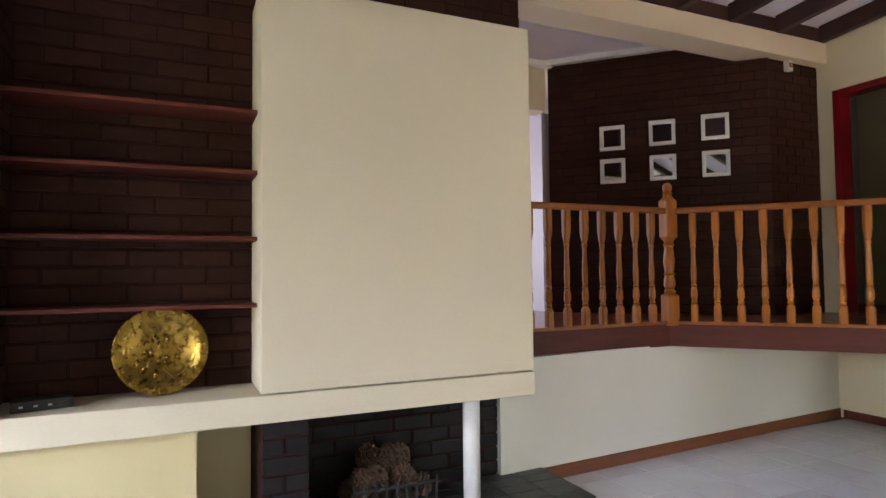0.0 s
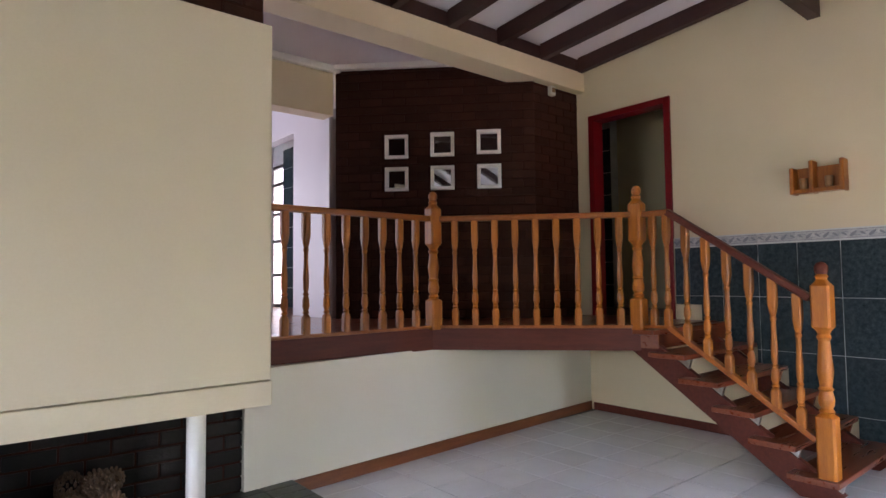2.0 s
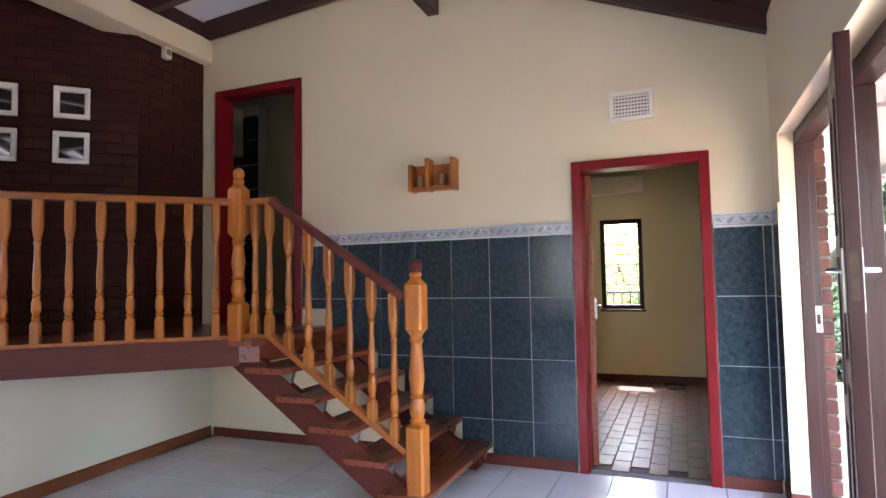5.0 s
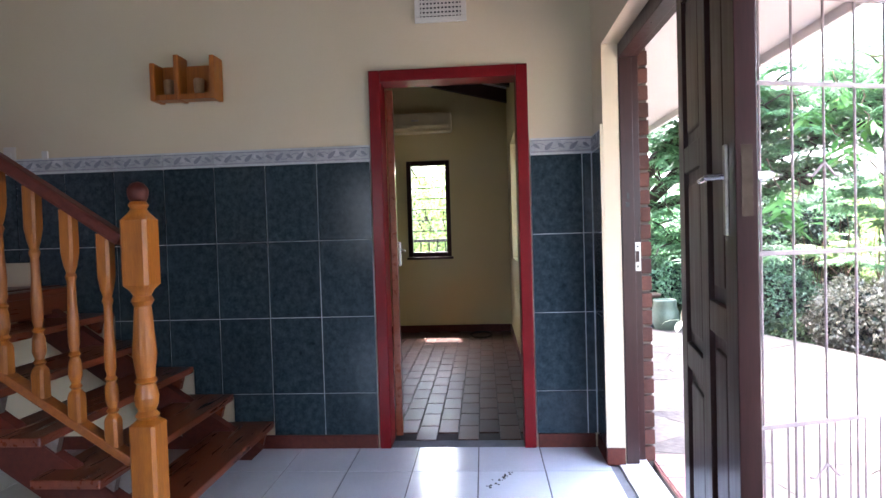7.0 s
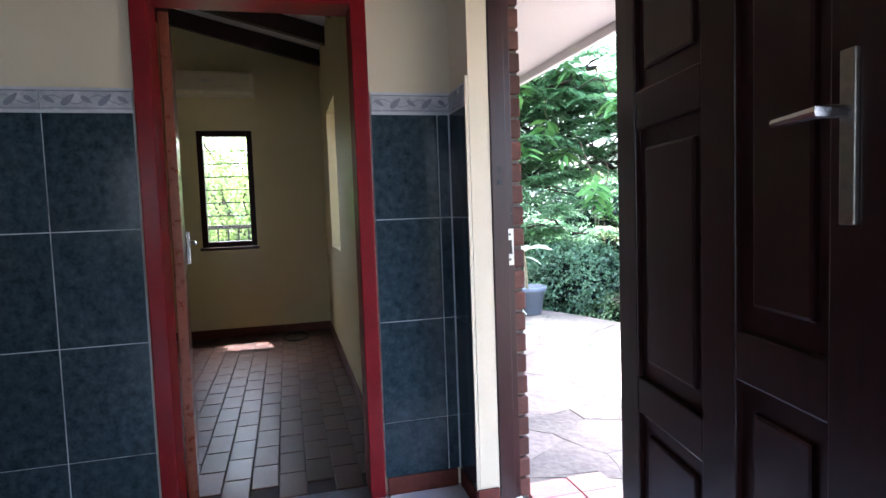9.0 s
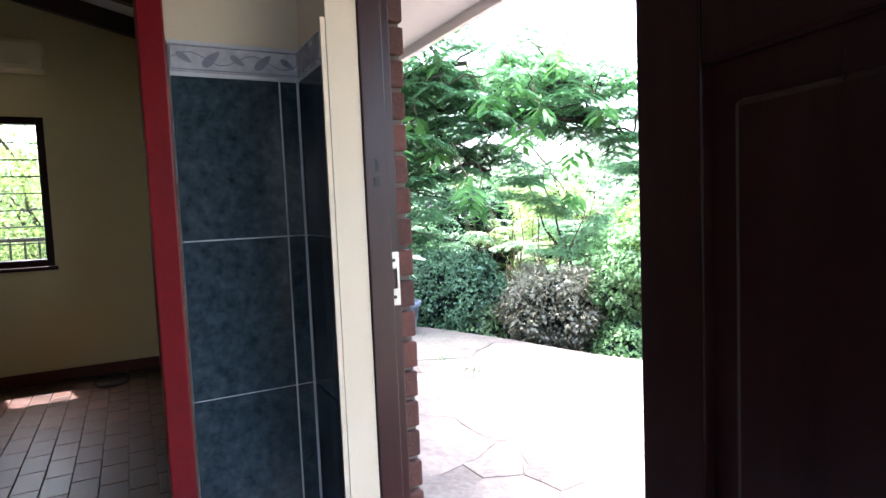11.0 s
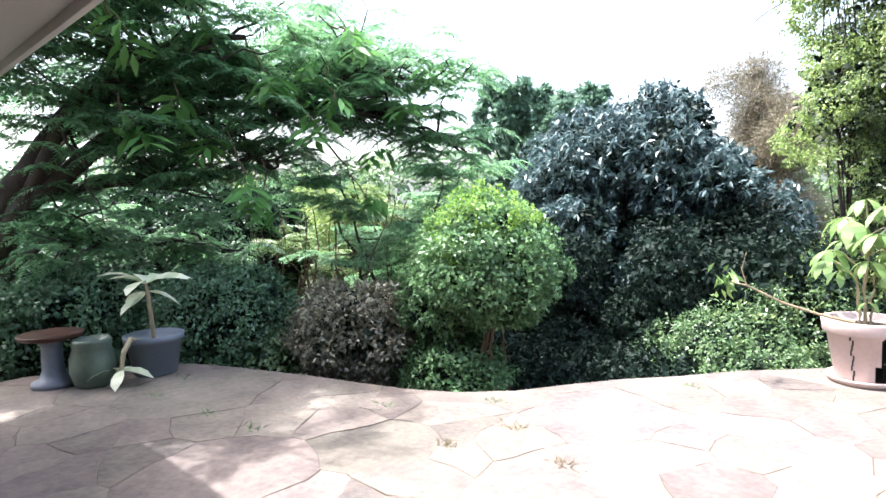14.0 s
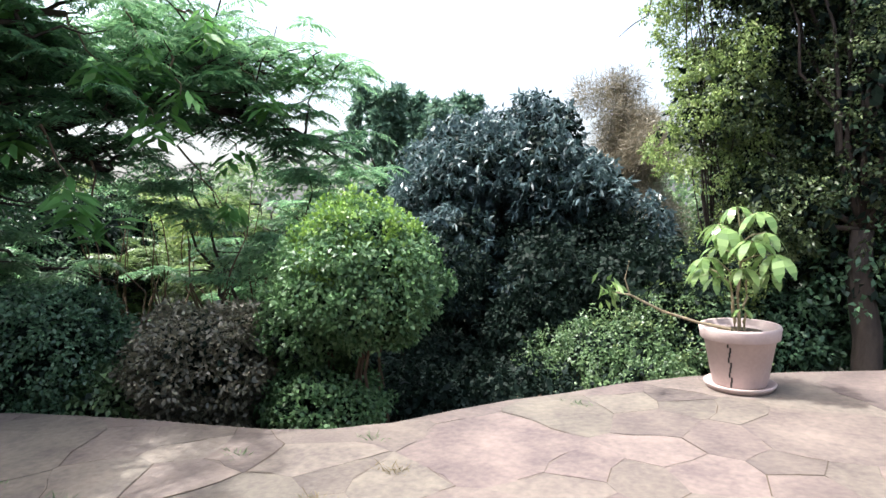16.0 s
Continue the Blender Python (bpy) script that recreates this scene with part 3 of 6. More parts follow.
lobby_side = structure("wall_lobby_window", boxes([((5.6, 5.62, UP), (5.72, 7.50, 3.53)), ((5.6, 7.50, 3.05), (5.72, 8.2, 3.53))]), TILEGROUT, "black glazed tiled wall beside a bright window", "wall")
for k in range(8):
    for j in range(6):
        part("tile", box((5.592, 5.625 + 0.312 * j, UP + 0.005 + 0.285 * k), (5.602, 5.933 + 0.312 * j, UP + 0.283 + 0.285 * k), 0.002), WALLTILE, lobby_side)
wl = thing("window_4", "bright window with dark glazing bars", "window", (5.66, 7.72, UP))
wl["kind"] = "structure"
for z in (0.0, 0.45, 0.95, 1.35, 1.8, 2.06):
    part("glazing_bar", box((-0.03, -0.35, z), (0.03, 0.35, z + 0.045), 0.003), DOORW, wl)
for y in (-0.35, 0.31):
    part("frame", box((-0.03, y, 0.045), (0.03, y + 0.04, 2.06), 0.003), DOORW, wl)
# added glowing panel, so that the lobby window looks bright
structure("backdrop_lobby", box((6.4, 6.6, UP), (6.42, 8.18, 3.4)), GLOW, "plain glowing panel for the sky outside the lobby window", "backdrop")

# upper doorway: glimpse of a tiled room
structure("wall_upper_room", boxes([((8.6, 1.7, UP), (8.7, 5.6, 3.6)), ((7.10, 1.7, UP), (8.6, 1.8, 3.6)), ((7.10, 5.5, UP), (7.67, 5.6, 3.6)), ((8.03, 5.5, UP), (8.6, 5.6, 3.6)), ((7.67, 5.5, UP), (8.03, 5.6, 2.3)), ((7.67, 5.5, 2.7), (8.03, 5.6, 3.6))]), CREAM, "dim cream painted room wall", "wall")
structure("floor_upper_room", box((7.06, 1.7, UP - 0.1), (8.7, 5.6, UP)), CLAYTILE, "dim brown tiled floor", "floor")
structure("ceiling_upper_room", box((7.10, 1.7, 3.6), (8.7, 5.6, 3.66)), CEIL, "plain white ceiling", "ceiling")
upper_tiles = structure("wall_upper_tiled", box((8.45, 3.90, UP), (8.598, 5.4, 3.4)), TILEGROUT, "black glazed tiled wall with pale joints", "wall")
for k in range(8):
    for j in range(5):
        part("tile", box((8.44, 3.904 + 0.27 * j, UP + 0.005 + 0.29 * k), (8.452, 4.17 + 0.27 * j, UP + 0.288 + 0.29 * k), 0.002), WALLTILE, upper_tiles)
cab = thing("wall_cabinet", "white wall cabinet hung in the dim upper room", "cabinet", (8.29, 4.46, 2.80))
part("body", box((-0.14, -0.35, 0), (0.145, 0.35, 0.55), 0.004), WHITEPAINT, cab)
dr = part("door", box((-0.162, -0.345, 0.005), (-0.142, 0.345, 0.545), 0.004), WHITEPAINT, cab)
part("handle", box((-0.18, -0.06, 0.06), (-0.163, 0.06, 0.075), 0.003), CHROME, dr, "chrome bar handle")

# ---- far room behind the lower doorway ----
structure("floor_far_room", box((7.10, -1.15, -0.12), (10.95, 1.68, -0.012)), CLAYGROUT, "worn brown clay tile floor", "floor")
fr_floor = bpy.data.objects["floor_far_room"]
bm = boxes([((10.8, -1.2, 0), (10.95, -0.17, 3.6)), ((10.8, -0.17, 0), (10.95, 0.35, 0.90)), ((10.8, -0.17, 2.05), (10.95, 0.35, 3.6)), ((10.8, 0.35, 0), (10.95, 1.7, 3.6))])
wall_far = structure("wall_far_room_east", bm, YELLOW, "yellow-cream painted wall with a louvre window", "wall")
bm = boxes([((7.10, -1.20, 0), (9.2, -0.86, 3.2)), ((9.2, -1.20, 0), (10.05, -0.86, 0.9)), ((9.2, -1.20, 2.10), (10.05, -0.86, 3.2)), ((10.05, -1.20, 0), (10.8, -0.86, 3.2))])
structure("wall_far_room_south", bm, YELLOW, "yellow-cream painted wall with a side window", "wall")
structure("wall_far_room_north", box((7.10, 1.58, 0), (10.8, 1.68, 3.6)), YELLOW, "yellow-cream painted wall", "wall")
structure("ceiling_far_room", extrude_yz([(-1.2, 2.72), (1.7, 3.45), (1.7, 3.5), (-1.2, 2.77)], 7.10, 10.95), CEIL, "white sloping ceiling boards", "ceiling")
for x in (7.6, 8.35, 9.1, 9.85, 10.6):
    structure("rafter", extrude_yz([(-0.99, 2.62), (1.57, 3.26), (1.57, 3.41), (-0.99, 2.765)], x - 0.035, x + 0.035), RAFTER, "dark stained sloping timber rafter", "beam")
structure("baseboard_far_room", boxes([((10.784, -0.845, -0.01), (10.799, 1.57, 0.08)), ((7.11, -0.859, -0.01), (10.784, -0.845, 0.08))], 0.003), MAHOG, "dark stained timber skirting board", "baseboard")


def louvre_window(name, label, at, rz, w, h, slats):
    """A dark timber frame with a column of clear glass louvres and burglar bars."""
    win = thing(name, label, "window", at, rz)
    win["kind"] = "structure"
    fr = bmesh.new()
    for lo, hi in (((-w / 2, -0.04, 0), (-w / 2 + 0.055, 0.05, h)), ((w / 2 - 0.055, -0.04, 0), (w / 2, 0.05, h)), ((-w / 2 + 0.055, -0.04, 0), (w / 2 - 0.055, 0.05, 0.055)), ((-w / 2 + 0.055, -0.04, h - 0.055), (w / 2 - 0.055, 0.05, h))):
        add_box(fr, lo, hi, 0.004)
    part("window_frame", fr, DOORW, win)
    part("window_sill", box((-w / 2 - 0.02, -0.07, -0.03), (w / 2 + 0.02, -0.002, -0.001), 0.004), DOORW, win)
    for k in range(slats):
        z = 0.06 + (h - 0.12) * (k + 0.5) / slats
        g = part("pane", box((-w / 2 + 0.056, -0.002, -0.07), (w / 2 - 0.056, 0.002, 0.07)), GLASS, win)
        g.matrix_local = pose(0, 0.02, z, -22, 0, 0)
        g.visible_shadow = False
        part("bar", tube([(-w / 2 + 0.05, -0.012, z - 0.07), (w / 2 - 0.05, -0.012, z - 0.07)], [0.006, 0.006], 6), BLACK, win)
    return win


louvre_window("window_1", "dark-framed louvre window with black burglar bars", (10.86, 0.09, 0.90), -90, 0.52, 1.15, 8)
louvre_window("window_2", "dark-framed louvre window in a deep reveal", (9.62, -1.12, 0.9), 180, 0.85, 1.2, 8)

# unseen window, added to let some sky light into the upper room
louvre_window("window_added", "dark-framed louvre window, unseen and added to light the upper room", (7.85, 5.55, 2.3), 180, 0.36, 0.4, 3)
aircon = thing("air_conditioner", "cream yellowed split air conditioner high on the wall", "air conditioner", (10.69, 0.2, 2.36))
part("body", box((-0.1, -0.42, 0), (0.105, 0.42, 0.22), 0.03), AGED, aircon)
part("flap", box((-0.112, -0.38, 0.03), (-0.1, 0.38, 0.075), 0.004), AGED, aircon)
part("badge", box((-0.107, -0.04, 0.12), (-0.1, 0.04, 0.14), 0.002), STEEL, aircon)
cable = thing("cable_coil", "loose black cable coiled on the clay tiles", "cable", (10.5, -0.5, -0.004))
pts = [(0.22 * math.cos(a * 0.5) * (1 - a * 0.006), 0.12 * math.sin(a * 0.5), 0.008 + 0.002 * (a % 5)) for a in range(40)]
part("loop", tube(pts, [0.008] * 40, 5), BLACK, cable)

# door frames of steel, painted red
def red_frame(name, y0, y1, z0, z1, label):
    fr = thing(name, label, "door frame", (XE, (y0 + y1) / 2, z0))
    fr["kind"] = "structure"
    hw, h, w = abs(y1 - y0) / 2, z1 - z0, 0.062
    part("jamb", box((-0.022, -hw, 0), (0.14, -hw + w, h), 0.005), REDPAINT, fr)
    part("jamb", box((-0.022, hw - w, 0), (0.14, hw, h), 0.005), REDPAINT, fr)
    part("head", box((-0.022, -hw + w, h - w), (0.14, hw - w, h), 0.005), REDPAINT, fr)
    return fr


f1 = red_frame("door_1", 0.05, -0.81, 0.0, 2.08, "red painted steel frame of an open doorway")
red_frame("door_2", 3.15, 2.25, UP, 3.0, "red painted steel frame of the upper doorway")

leaf = thing("door_leaf", "red-brown varnished inner door standing open", "door", (7.13, -0.015, 0.012), 8)
part("panel", box((0.0, -0.04, 0), (0.78, 0.0, 2.0), 0.004), TREADW, leaf)
h = part("handle", box((0.70, -0.062, 0.95), (0.725, -0.041, 1.12), 0.004), CHROME, leaf, "chrome lever handle")
part("lever", tube([(0.713, -0.055, 1.06), (0.713, -0.085, 1.06), (0.62, -0.088, 1.055)], [0.009, 0.009, 0.007], 8), CHROME, h)

# ---- front door, glazing and gate ----
fd = thing("door_frame", "dark stained timber frame of the front door", "door frame", (6.28, -1.298, 0))
fd["kind"] = "structure"
part("jamb", boxes([((0.444, -0.002, 0), (0.498, 0.061, 2.09)), ((0.494, -0.044, 0), (0.521, -0.002, 2.09))], 0.003), DOORW, fd)
part("jamb", boxes([((-0.60, -0.044, 0), (-0.482, 0.05, 2.09)), ((-0.482, -0.044, 0), (-0.467, -0.002, 2.075))], 0.003), DOORW, fd)
part("head", boxes([((-0.482, -0.002, 2.02), (0.444, 0.061, 2.09)), ((-0.467, -0.044, 2.035), (0.494, -0.002, 2.09))], 0.003), DOORW, fd)
sp = part("strike_plate", boxes([((0.4895, -0.040, 0.965), (0.4938, -0.005, 1.01)), ((0.4895, -0.040, 1.065), (0.4938, -0.005, 1.11)), ((0.4895, -0.040, 1.01), (0.4938, -0.032, 1.065)), ((0.4895, -0.014, 1.01), (0.4938, -0.005, 1.065))], 0.001), STEEL, fd, "worn steel strike plate")
for z in (0.988, 1.088):
    part("screw", turned([(0, 0.005, 0), (0.002, 0.005, 0)], 10), BLACK, sp).matrix_local = pose(0.4895, -0.024, z, 0, -90, 0)
part("latch_hole", boxes([((0.443, 0.022, 1.285), (0.4445, 0.040, 1.31)), ((0.443, 0.022, 1.325), (0.4445, 0.034, 1.355))], 0.0005), BLACK, fd, "dark latch recess")
structure("door_step", box((5.70, -1.347, -0.10), (6.802, -1.20, 0.004), 0.004), WHITEPAINT, "pale worn door sill", "sill")

DL = 0.785
front = thing("front_door", "dark stained panelled front door standing wide open", "door", (5.795, -1.24, 0.012), 170)
st = bmesh.new()
cols = ((0.0, 0.10), (0.375, 0.475), (DL - 0.11, DL))
for lo, hi in cols:
    add_box(st, (lo, -0.022, 0), (hi, 0.022, 2.01), 0.003)
part("stile", st, DOORW, front)
rails = bmesh.new()
panels = []
for lo, hi, cuts in ((0.10, 0.375, (0.16, 0.72, 0.80, 1.34, 1.42, 1.88)), (0.475, DL - 0.11, (0.16, 0.90, 0.98, 1.88))):
    edges = [0.0, *cuts, 2.01]
    for a, b in zip(edges[0::2], edges[1::2]):
        add_box(rails, (lo, -0.021, a), (hi, 0.021, b), 0.004)
    for a, b in zip(cuts[0::2], cuts[1::2]):
        panels.append((lo, hi, a, b))
part("rail", rails, DOORW, front)
for lo, hi, a, b in panels:
    pb = bmesh.new()
    add_box(pb, (lo, -0.008, a), (hi, 0.008, b))
    add_box(pb, (lo + 0.035, -0.016, a + 0.04), (hi - 0.035, 0.016, b - 0.04), 0.007)
    part("panel", pb, DOORW, front)
for s in (1, -1):
    pl = part("lock_plate", box((DL - 0.085, min(s * 0.022, s * 0.03), 1.15), (DL - 0.062, max(s * 0.022, s * 0.027), 1.35), 0.002), STEEL, front, "narrow tarnished steel lock plate")
    part("lever", tube([(DL - 0.073, s * 0.025, 1.28), (DL - 0.073, s * 0.065, 1.28), (DL - 0.15, s * 0.066, 1.277)], [0.008, 0.008, 0.006], 8), CHROME, pl)
part("lock_edge", box((DL - 0.001, -0.011, 1.19), (DL + 0.001, 0.011, 1.34), 0.0005), OLDBRASS, front, "brassy lock edge plate")

glz = thing("window_3", "full-height clear glazing in a dark timber frame", "window", (5.72, -1.30, 0.03))
glz["kind"] = "structure"
fr = bmesh.new()
for lo, hi in (((-1.52, -0.04, 0), (-0.04, 0.045, 0.07)), ((-1.52, -0.04, 1.98), (-0.04, 0.045, 2.06)), ((-1.52, -0.04, 0.07), (-1.45, 0.045, 1.98)), ((-0.11, -0.04, 0.07), (-0.04, 0.045, 1.98))):
    add_box(fr, lo, hi, 0.004)
part("window_frame", fr, DOORW, glz)
for a, b in ((-1.45, -0.11),):
    g = part("pane", box((a, -0.003, 0.07), (b, 0.003, 1.98)), GLASS, glz)
    g.visible_shadow = False

gate = thing("security_gate", "welded steel security gate standing open, mauve-grey as seen backlit", "gate", (5.86, -1.37, TERR), -74)
GW, GH = 0.87, 2.06
for x in (0.0, GW - 0.032):
    part("post", box((x, -0.016, 0.03), (x + 0.032, 0.016, GH), 0.003), GATEP, gate)
for z in (0.06, 0.5, 1.12, 1.72, GH - 0.03):
    part("crossbar", box((0.032, -0.006, z), (GW - 0.032, 0.006, z + 0.016), 0.002), GATEP, gate)
for k in range(5):
    x = 0.032 + (GW - 0.064) * (k + 1) / 6
    part("bar", tube([(x, 0, 0.08), (x, 0, GH - 0.03)], [0.0048, 0.0048], 6), GATEP, gate)
for k in range(12):
    x = 0.032 + (GW - 0.064) * (k + 0.5) / 12
    part("bar", tube([(x, 0, 0.08), (x, 0, 0.5)], [0.004, 0.004], 5), GATEP, gate)
lk = part("lock_box", box((GW - 0.06, -0.03, 1.07), (GW + 0.004, 0.03, 1.17), 0.004), STEEL, gate, "pale steel lock box")
for n in range(2):
    kx, ky, kz = GW - 0.04 + 0.012 * n, 0.032 + 0.006 * n, 1.105 - 0.008 * n
    part("key", boxes([((kx, 0.029, kz), (kx + 0.003, ky + 0.008, kz + 0.004)), ((kx, ky + 0.004, kz - 0.032), (kx + 0.003, ky + 0.010, kz + 0.002)), ((kx, ky, kz - 0.050), (kx + 0.003, ky + 0.016, kz - 0.031))], 0.0008), BLACK, lk, "dark hanging key")
part("keyhole", box((GW - 0.035, -0.034, 1.11), (GW - 0.015, -0.03, 1.14), 0.001), BLACK, lk)
for z in (0.35, 1.45):
    for s in (-1, 1):
        part("scroll", tube([(GW / 2, 0, z), (GW / 2 + s * 0.05, 0, z - 0.05), (GW / 2 + s * 0.075, 0, z - 0.045)], [0.005] * 3, 5), GATEP, gate)

# outer brick skin beside the door, and the eave
outer = structure("wall_outer_brick", boxes([((6.845, -1.40, -0.06), (9.2, -1.347, 3.0)), ((10.05, -1.40, -0.06), (11.07, -1.347, 3.0)), ((9.2, -1.40, -0.06), (10.05, -1.347, 0.9)), ((9.2, -1.40, 2.1), (10.05, -1.347, 3.0)), ((-1.6, -1.40, -0.06), (2.66, -1.347, 3.0)), ((2.66, -1.40, 2.1), (6.82, -1.347, 3.0)), ((2.66, -1.40, -0.06), (4.20, -1.347, 2.1)), ((10.952, -1.347, -0.06), (11.07, -0.18, 3.4)), ((10.952, 0.36, -0.06), (11.07, 1.7, 3.4)), ((10.952, -0.18, -0.06), (11.07, 0.36, 0.89)), ((10.952, -0.18, 2.06), (11.07, 0.36, 3.4))  ]), JOINT, "red face-brick outer wall with recessed joints", "wall")
for k in range(24):
    z = -0.02 + 0.088 * k
    x0 = 6.822 + brng.uniform(-0.006, 0.006)
    part("brick", box((x0, -1.404, z), (x0 + (0.222 if k % 2 else 0.107), -1.349, z + 0.074), 0.007), FACEBRICK, outer)
eave = structure("eave_soffit", extrude_yz([(-1.40, 2.40), (-2.14, 2.13), (-2.14, 2.16), (-1.40, 2.43)], -1.6, 11.6), SOFFIT, "white painted soffit boards under the roof edge", "soffit")
structure("eave_fascia", box((-1.6, -2.175, 2.08), (11.6, -2.143, 2.27), 0.004), SOFFIT, "white painted roof edge board", "fascia")
structure("roof", extrude_yz([(-2.2, 2.28), (RIDGE_Y, 4.05), (8.6, 4.1), (8.6, 4.2), (RIDGE_Y, 4.15), (-2.2, 2.34)], -1.9, 11.7), RAFTER, "dark tiled pitched roof", "roof")

# ---- fireplace corner ----
alc = boxes([((0.60, 2.87, 0.80), (1.80, 2.99, 3.60)), ((0.60, 2.45, 0.80), (0.74, 2.87, 3.60)), ((-1.48, 2.45, 0.0), (0.60, 2.99, 3.60))])
wall_alcove = structure("wall_brick_alcove", alc, MORTAR, "dark brown painted brick recess with shelves", "wall")
structure("wall_chimney", box((1.80, 2.56, 2.735), (3.22, 2.99, 3.60)), MORTAR, "dark brown painted brick chimney breast", "wall")
wall_chimney = bpy.data.objects["wall_chimney"]
structure("wall_fire_back", boxes([((1.79, 2.99, 0), (3.275, 3.10, 0.8)), ((-1.48, 2.992, 0.8), (3.24, 3.12, 3.6))]), MORTAR, "sooty brick back of the fireplace", "wall")
structure("wall_below_shelf", boxes([((-1.48, 2.56, 0), (1.52, 2.99, 0.66)), ((1.52, 2.93, 0), (1.79, 2.99, 0.66))]), YELLOW, "cream painted wall under the mantel", "wall")
hood = thing("fireplace_hood", "smooth cream plastered fireplace hood", "fireplace hood", (2.52, 2.5, 0.672))
hood["kind"] = "structure"
part("hood_face", box((-0.735, 0.0, 0.134), (0.73, 0.488, 2.06), 0.008), HOODP, hood)
part("mantel", box((-1.9, -0.004, 0.0), (0.735, 0.486, 0.128), 0.006), HOODP, hood)
part("pole", turned([(-0.58, 0.046, 0), (-0.001, 0.046, 0)], 24), WHITEPAINT, hood, "white painted round support post", True)
bpy.data.objects["pole"].location = (0.365, 0.06, 0)

hearth = structure("hearth", box((1.79, 2.42, 0), (3.60, 2.988, 0.062)), MORTAR, "raised hearth of dark brick pavers", "hearth")
for i in range(8):
    for j in range(5):
        x0, y0 = 1.80 + 0.2255 * i, 2.425 + 0.113 * j
        part("paver", box((x0, y0, 0.05), (x0 + 0.218, y0 + 0.106, 0.09), 0.005), BLACKSLATE, hearth)
FW = brick_mesh("fire_brick", 0.222, 0.073, 0.02, FIREBRICK)
FH = brick_mesh("fire_brick_half", 0.108, 0.073, 0.02, FIREBRICK)
pier = structure("fireplace_pier", box((1.795, 2.515, 0.09), (2.005, 2.99, 0.67)), MORTAR, "black painted brick pier beside the fire", "pier")

# ---- floor tiles ----
T = 0.33
rows_y = [-1.15 + T * j for j in range(13)]
tile_me = {}


def floor_tile(w, d):
    key = (round(w, 3), round(d, 3))
    if key not in tile_me:
        bm = box((-w / 2, -d / 2, -0.009), (w / 2, d / 2, 0.0), 0.0015)
        me = bpy.data.meshes.new("tile")
        bm.to_mesh(me)
        bm.free()
        me.materials.append(FLOORTILE)
        tile_me[key] = me
    return tile_me[key]


for i in range(24):
    x1 = XE - T * i
    x0 = max(x1 - T, -1.48)
    for j in range(13):
        y0, y1 = -1.155 + T * j, -1.155 + T * (j + 1)
        y1 = min(y1, 3.2)
        if y1 - y0 < 0.05 or x1 - x0 < 0.05:
            continue
        ob = new("tile", floor_tile(x1 - x0 - 0.006, y1 - y0 - 0.006))
        ob.parent = floor
        ob.location = ((x0 + x1) / 2, (y0 + y1) / 2, 0)
mud = thing("mud_mark", "dark scuff of dried mud on a tile", "stain", (6.56, -0.62, 0.001))
mud["kind"] = "stuff"
bm = bmesh.new()
mr = random.Random(9)
for k in range(22):
    a = mr.uniform(0, 1)
    x, y = -0.09 + 0.2 * a + mr.uniform(-0.02, 0.02), 0.07 - 0.12 * a + mr.uniform(-0.02, 0.02)
    r = mr.uniform(0.002, 0.006)
    add_box(bm, (x - r, y - r, 0), (x + r, y + r, 0.0015))
part("smear", bm, CLAYGROUT, mud)

# ---- wall tiles ----
ZROWS = ((0.078, 0.308), (0.312, 0.735), (0.739, 1.161), (1.165, 1.588))


def tread_top(y):
    return 0.0 if y < 0.655 else 0.158 * (1 + int((y - 0.65) / 0.226 + 1e-6)) - 0.02


def stepped(y0, y1, z0, z1, x0, x1):
    """A flat piece of wall facing whose foot follows the stair treads."""
    ycuts = [y0] + [0.65 + 0.226 * k for k in range(7) if y0 + 0.004 < 0.65 + 0.226 * k < y1 - 0.004] + [y1]
    foot = []
    for a, b in zip(ycuts, ycuts[1:]):
        z = max(z0, tread_top((a + b) / 2))
        if z < z1 - 0.01:
            foot += [(a, z), (b, z)]
    if not foot:
        return None
    end = foot[-1][0]
    return extrude_yz(foot + [(end, z1), (foot[0][0], z1)], x0, x1)


backing = structure("tile_grout_bed", stepped(0.056, 2.245, 0.078, 1.59, XE - 0.006, XE - 0.001), TILEGROUT, "tiled dado of dark blue-green mottled tiles", "tile wall")
structure("tile_grout_bed_corner", box((XE - 0.006, -1.15, 0.078), (XE - 0.001, -0.815, 1.59)), TILEGROUT, "tiled dado of dark blue-green mottled tiles", "tile wall")
ys = [0.058] + [0.065 + 0.292 * k for k in range(1, 8)] + [2.243]
for y0, y1 in zip(ys, ys[1:]):
    for z0, z1 in ZROWS:
        piece = stepped(y0 + 0.003, y1 - 0.003, z0, z1, XE - 0.013, XE - 0.005)
        if piece:
            part("tile", piece, WALLTILE, backing)
for y0, y1 in ((-1.088, -0.818), (-1.137, -1.094)):
    for z0, z1 in ZROWS:
        part("tile", box((XE - 0.013, y0, z0), (XE - 0.005, y1, z1), 0.001), WALLTILE, backing)
sb = structure("tile_grout_bed_south", box((6.74, YS + 0.001, 0.078), (XE - 0.008, YS + 0.006, 1.59)), TILEGROUT, "tiled dado return of dark blue-green tiles", "tile wall")
for z0, z1 in ZROWS:
    part("tile", box((6.743, YS + 0.005, z0), (XE - 0.02, YS + 0.013, z1), 0.001), WALLTILE, sb)
band = structure("border_band", boxes([((XE - 0.008, 0.056, 1.59), (XE - 0.001, 2.245, 1.68)), ((XE - 0.008, -1.15, 1.59), (XE - 0.001, -0.815, 1.68)), ((6.74, YS + 0.001, 1.59), (XE - 0.009, YS + 0.008, 1.68))]), TILEGROUT, "border band of marbled grey tiles with leaf motifs", "tile border")


